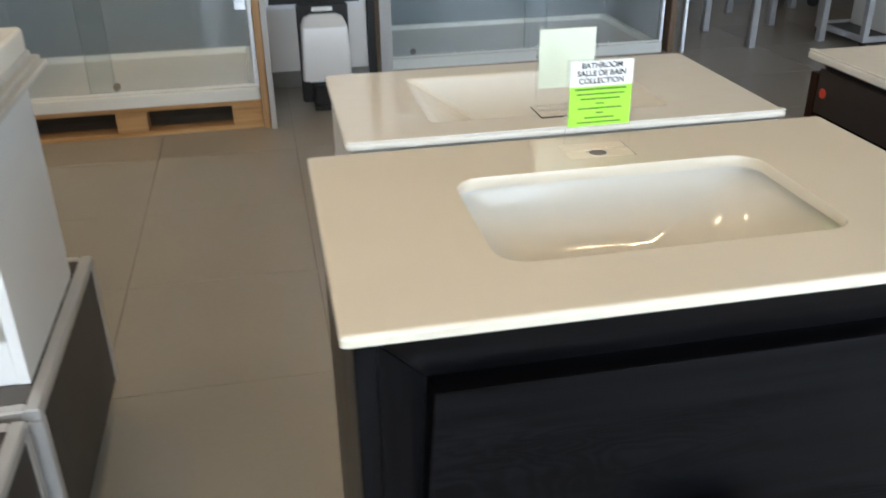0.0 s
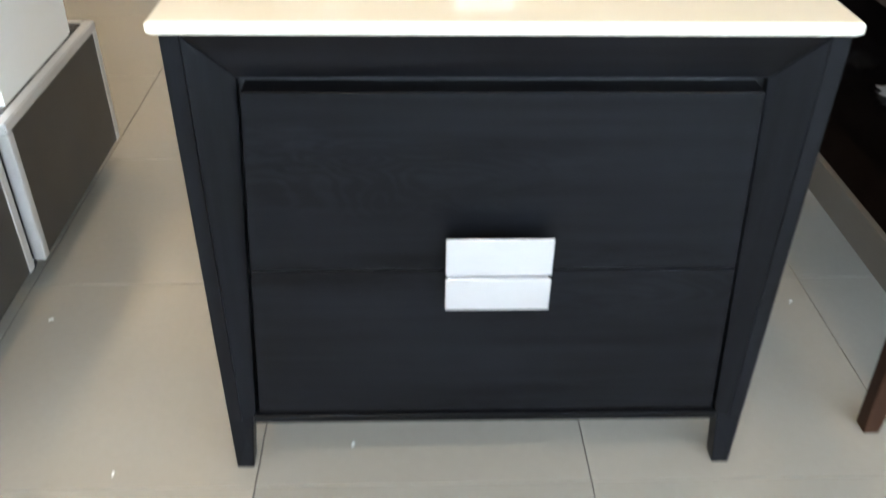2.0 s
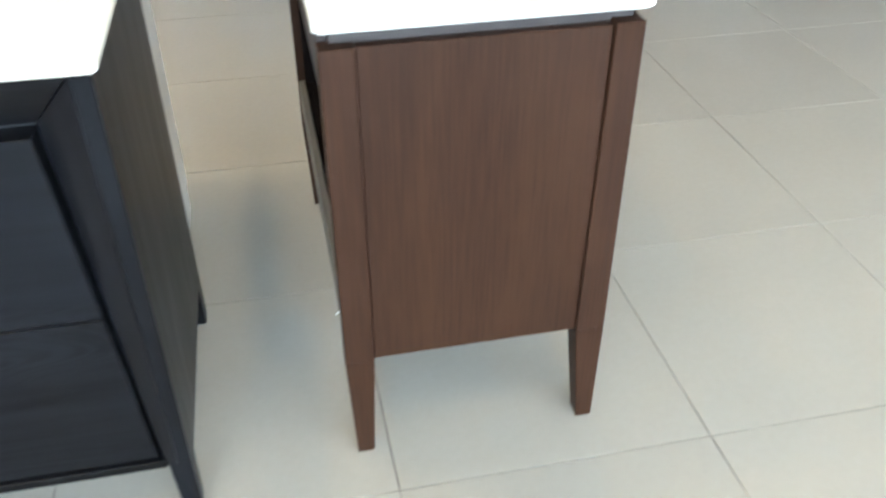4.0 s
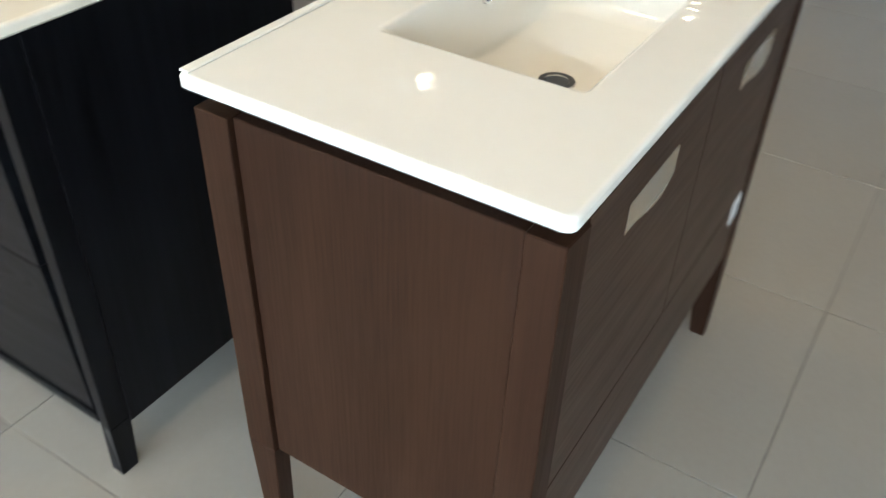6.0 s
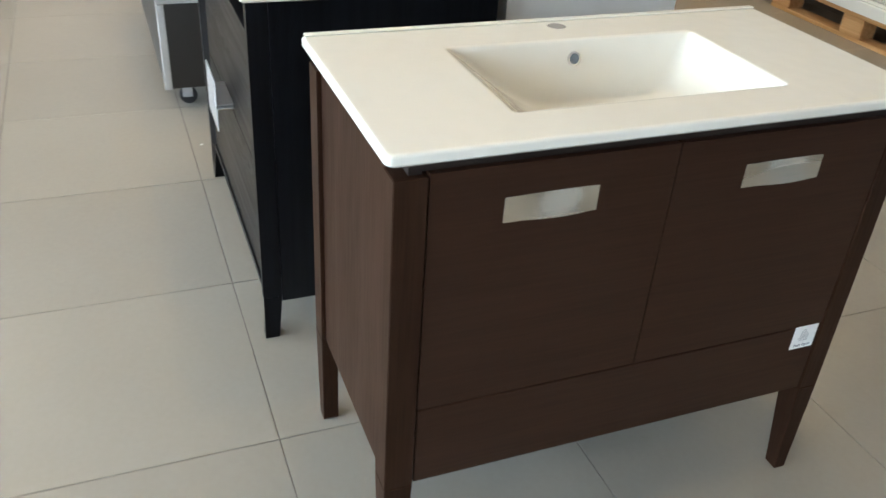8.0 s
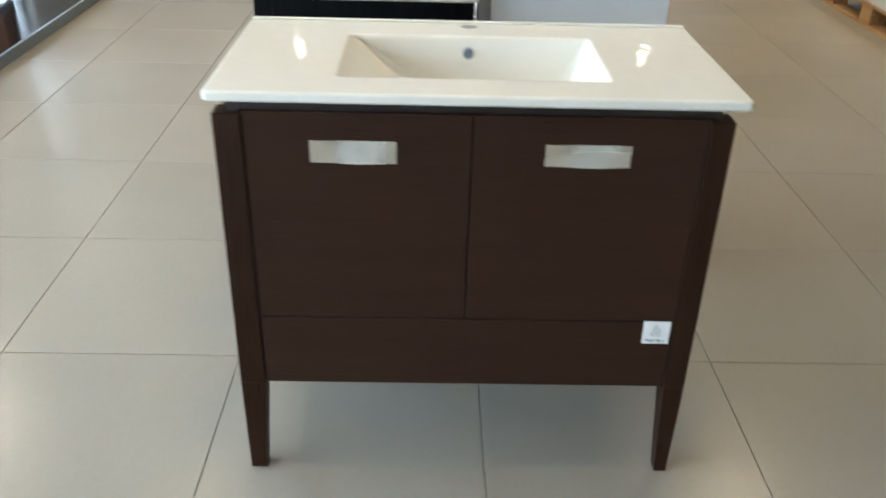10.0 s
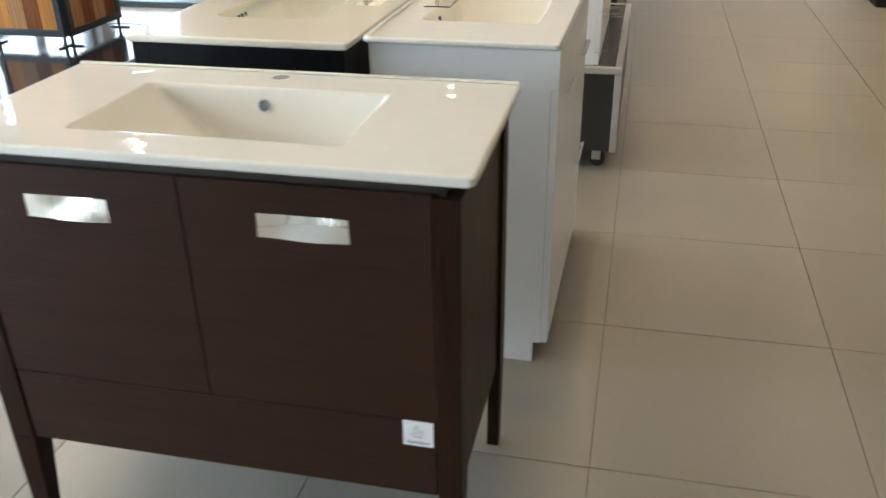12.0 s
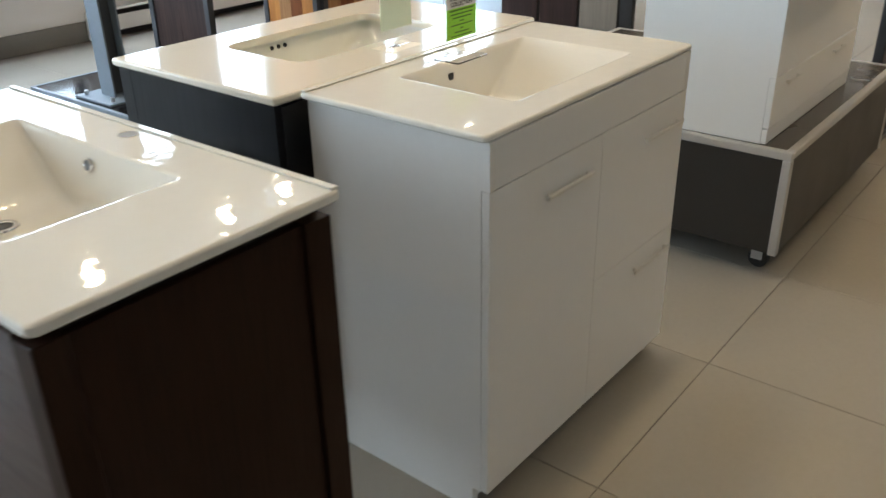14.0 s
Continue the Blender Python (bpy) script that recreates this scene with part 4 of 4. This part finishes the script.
solid("display_plinth", box(-6.45, -4.64, 2.85, 3.85, 0, 0.13, 0.006), BLACK_DULL, "low dark plinth under a glass shower", "plinth")
shower(-6.42, 2.88, 0.1305, 1.75, 0.94, 2.0, "glass shower with a white tray on a dark plinth", False)

# niche between the showers
solid("wall_panel", box(-0.668, -0.130, 4.02, 4.07, 0, 2.1, 0.002), PAINT, "white painted display panel between two showers", "panel")
solid("trim", box(-0.668, -0.130, 4.004, 4.018, 0.0, 0.085, 0.002), SKIRT, "grey tile skirting under the white panel", "skirting", "structure")
solid("black_upright", box(-0.128, -0.085, 4.0, 4.06, 0, 2.1, 0.002), BLACK_DULL, "narrow black upright beside the white panel", "upright")
tv = thing("wall_screen", -0.40, 3.99, 0.425, "dark flat screen in a silver frame on the white panel", "screen")
part("frame", box(-0.27, 0.25, 0.0, 0.028, 0, 0.42, 0.004), SILVER, tv)
part("screen", box(-0.25, 0.23, -0.003, -0.0005, 0.025, 0.40, 0.001), PLASTIC_B, tv)


def dryer_stand():
    s = thing("hand_dryer_stand", -0.398, 3.61, 0, "white hand dryer mounted on a black board stand", "hand dryer")
    s.scale = (1.14, 1.0, 1.04)
    bd = bmesh.new()
    box(-0.112, 0.112, 0.0, 0.022, 0.02, 0.50, 0.008, bd)
    part("board", bd, PLASTIC_B, s)
    part("grip_slot", box(-0.045, 0.045, -0.002, 0.0, 0.462, 0.482, 0.001), LACQUER, s)
    part("foot", box(-0.065, 0.065, -0.09, 0.10, 0, 0.0195, 0.004), PLASTIC_B, s)
    part("foot_box", box(-0.060, 0.060, -0.06, -0.001, 0.02, 0.115, 0.006), PLASTIC_B, s)
    lp = []
    for k in range(9):
        u = k / 8
        z = 0.155 + 0.285 * u
        wd = 0.108 - 0.010 * u
        dp = 0.07 + 0.055 * math.sin(math.pi * (0.25 + 0.6 * u))
        if k == 8:
            wd, dp = 0.085, 0.05
        lp.append(rounded(-wd, wd, -dp, -0.002, 0.02, z))
    lp.append(rounded(-0.06, 0.06, -0.035, -0.003, 0.012, 0.452))
    dry = part("dryer_body", skin(lp, True), PLASTIC_W, s, "rounded glossy white dryer cover", True)
    part("mark", box(-0.03, 0.03, -0.1065, -0.1015, 0.192, 0.202, 0.001), INK_L, dry)
    part("label_plate", box(-0.075, 0.0, -0.006, 0.0, 0.122, 0.148, 0.001), PAPER, s)


dryer_stand()


# ---- tables and trolleys far off ----
def table(x, y, w, d, rz, label):
    t = thing("metal_table", x, y, 0, label, "table", "metal tables", rz)
    part("tabletop", box(0, w, 0, d, 0.73, 0.76, 0.003), LAM_TOP, t)
    for a in (0.0, w - 0.05):
        for b in (0.0, d - 0.05):
            part("leg", box(a, a + 0.045, b, b + 0.045, 0, 0.729, 0.003), GALV, t)


table(2.30, 4.16, 0.58, 0.56, 6, "metal-legged display table standing on beige tiles")
table(2.70, 5.18, 0.60, 0.55, 4, "metal-legged display table standing on beige tiles")
tr = thing("trolley", 2.92, 3.92, 0, "low metal trolley with a dark shelf", "trolley")
part("shelf", box(0.02, 0.78, 0.02, 0.48, 0.055, 0.07, 0.002), LAMINATE, tr)
for a, b, c, d in ((0, 0.8, 0, 0.0195), (0, 0.8, 0.4805, 0.5), (0, 0.0195, 0.02, 0.48), (0.7805, 0.8, 0.02, 0.48)):
    part("rim", box(a, b, c, d, 0.05, 0.085, 0.002), GALV, tr)
for a in (0.0, 0.76):
    for b in (0.0, 0.46):
        part("post", box(a, a + 0.04, b, b + 0.04, 0.086, 0.9, 0.002), GALV, tr)
        part("wheel", tube((a + 0.01, b + 0.02, 0.0245), (a + 0.03, b + 0.02, 0.0245), 0.0245, 14), RUBBER, tr)
wb = thing("appliance_box", 3.42, 4.16, 0.0705, "plain white appliance box on a low trolley", "box")
part("body", box(-0.27, 0.24, -0.2, 0.22, 0, 0.5, 0.006), LACQUER, wb)
part("screw", tube((-0.19, -0.203, 0.06), (-0.19, -0.1995, 0.06), 0.006, 10), GALV, wb)
dk = thing("rolling_cabinet", 3.75, 5.45, 0, "dark brown cabinet on casters, far back in the shop", "cabinet")
part("body", box(-0.35, 0.6, -0.25, 0.3, 0.09, 0.95, 0.004), WENGE, dk)
for a in (-0.3, 0.5):
    for b in (-0.2, 0.24):
        part("wheel", tube((a, b - 0.012, 0.045), (a, b + 0.012, 0.045), 0.045, 16), RUBBER, dk)


# ---- wood sample racks by the windows ----
pf = thing("low_platform", -1.97, -2.16, 0, "low black display platform with a steel edge", "platform")
part("deck", box(-1.10, 1.10, -0.57, 0.57, 0.0, 0.055, 0.002), BLACK_GLOSS, pf, "glossy black deck")
for a in ((-1.12, 1.12, 0.5705, 0.59), (-1.12, 1.12, -0.59, -0.5705), (-1.12, -1.1005, -0.57, 0.57), (1.1005, 1.12, -0.57, 0.57)):
    part("edge_strip", box(a[0], a[1], a[2], a[3], 0, 0.058, 0.002), STEEL, pf)


def sample_rack(x, y, z, rz, w, h, woods, label, lift=0.06):
    """A steel frame that holds upright wood samples; its face looks to -y before it is turned."""
    r = thing("sample_rack", x, y, z, label, "sample rack", "wood sample racks", rz)
    part("frame_bar", box(0, w, -0.02, 0.02, lift, lift + 0.04, 0.002), STEEL_D, r)
    part("frame_bar", box(0, w, -0.02, 0.02, h, h + 0.04, 0.002), STEEL_D, r)
    for a in (0, w - 0.04):
        part("frame_post", box(a, a + 0.04, -0.02, 0.02, lift + 0.0405, h - 0.0005, 0.002), STEEL_D, r)
        if lift < 0.03:
            continue
        f = part("foot", tube((a + 0.02, 0, 0.004), (a + 0.02, 0, lift - 0.0005), 0.009, 10), STEEL_D, r)
        part("foot_bar", box(a + 0.012, a + 0.028, -0.07, 0.07, 0.0, 0.008, 0.001), STEEL_D, f)
    n = len(woods)
    step = (w - 0.08) / n
    for i, m in enumerate(woods):
        part("wood_sample", box(0.0405 + i * step, 0.0395 + (i + 1) * step, -0.012, 0.012, lift + 0.0405, h - 0.0005, 0.001), m, r)
    return r


sample_rack(-2.44, -2.62, 0.0555, 90, 0.50, 2.2, (OAK_O, OAK_T, OAK_R, OAK_O), "steel rack of upright orange and brown wood samples")
sample_rack(-3.00, -2.11, 0.0555, 0, 0.55, 2.2, (OAK_R, OAK_T, OAK_R, OAK_T), "steel rack of upright brown wood samples")
sample_rack(-1.66, -2.72, 0.0555, 90, 0.56, 2.2, (WENGE, WENGE), "steel rack of dark wenge wood samples", 0.012)
cl = thing("steel_column", -1.03, -2.20, 0.0555, "blue-grey steel column bolted to a floor plate", "column")
part("base_plate", box(-0.14, 0.14, -0.16, 0.16, 0, 0.012, 0.002), STEEL, cl)
part("web", box(-0.04, 0.04, -0.006, 0.006, 0.0125, CEIL - 0.06, 0.001), STEEL_D, cl)
for a in (-0.050, 0.0405):
    part("flange", box(a, a + 0.010, -0.06, 0.06, 0.0125, CEIL - 0.06, 0.001), STEEL, cl)
for a in (-0.1, 0.1):
    for b in (-0.12, 0.12):
        part("bolt", tube((a, b, 0.0125), (a, b, 0.035), 0.011, 6), GALV, cl)

# baseboard heater under the windows
bh = thing("baseboard_heater", -1.92, SOUTH, 0, "white metal baseboard heater along the window wall", "heater")
part("end_cap", box(-0.02, 0.13, 0.019, 0.088, 0.004, 0.190, 0.004), LACQUER, bh)
part("front_cover", box(-4.2, -0.0205, 0.070, 0.080, 0.045, 0.148, 0.003), LACQUER, bh)
part("back_plate", box(-4.2, -0.0205, 0.019, 0.024, 0.0, 0.190, 0.001), BLACK_DULL, bh)
part("top_hood", box(-4.2, -0.0205, 0.0245, 0.072, 0.180, 0.190, 0.002), LACQUER, bh)
part("fin_tube", tube((-4.2, 0.047, 0.10), (-0.03, 0.047, 0.10), 0.02, 10), STEEL_D, bh)

# ---- floor tiles ----
T, J, NEAR = 0.6, 0.0022, 300
tb = bmesh.new()
h = T / 2 - J / 2
for z, e in ((-0.004, 0.0), (-0.0006, 0.0), (0.0, 0.0008)):
    for x, y in ((-1, -1), (1, -1), (1, 1), (-1, 1)):
        tb.verts.new((x * (h - e), y * (h - e), z))
tb.verts.ensure_lookup_table()
for k in (0, 4):
    for i in range(4):
        tb.faces.new([tb.verts[k + i], tb.verts[k + (i + 1) % 4], tb.verts[k + 4 + (i + 1) % 4], tb.verts[k + 4 + i]])
tb.faces.new([tb.verts[i] for i in (8, 9, 10, 11)])
tile_mesh = mesh_of("tile", tb, TILE)
cells = []
for i in range(-19, 16):
    for j in range(-7, 23):
        cx, cy = i * T + T / 2, j * T + T / 2
        if X0 + 0.2 < cx < X1 - 0.2 and Y0 + 0.2 < cy < Y1 - 0.2:
            cells.append((math.hypot(cx + 0.6, cy - 1.0), cx, cy))
cells.sort()
pavement = tagged(new("floor_tiling"), "large beige porcelain floor tiles with thin dark joints", "floor tiles", "", "structure")
for _, cx, cy in cells[:NEAR]:
    ob = new("tile", tile_mesh)
    ob.parent = pavement
    ob.location = (cx, cy, 0)
rest = bmesh.new()
for _, cx, cy in cells[NEAR:]:
    c = [rest.verts.new((cx + x * h, cy + y * h, 0)) for x, y in ((-1, -1), (1, -1), (1, 1), (-1, 1))]
    rest.faces.new(c)
if cells[NEAR:]:
    tagged(part("tiling_rest", rest, TILE, pavement), kind="stuff")
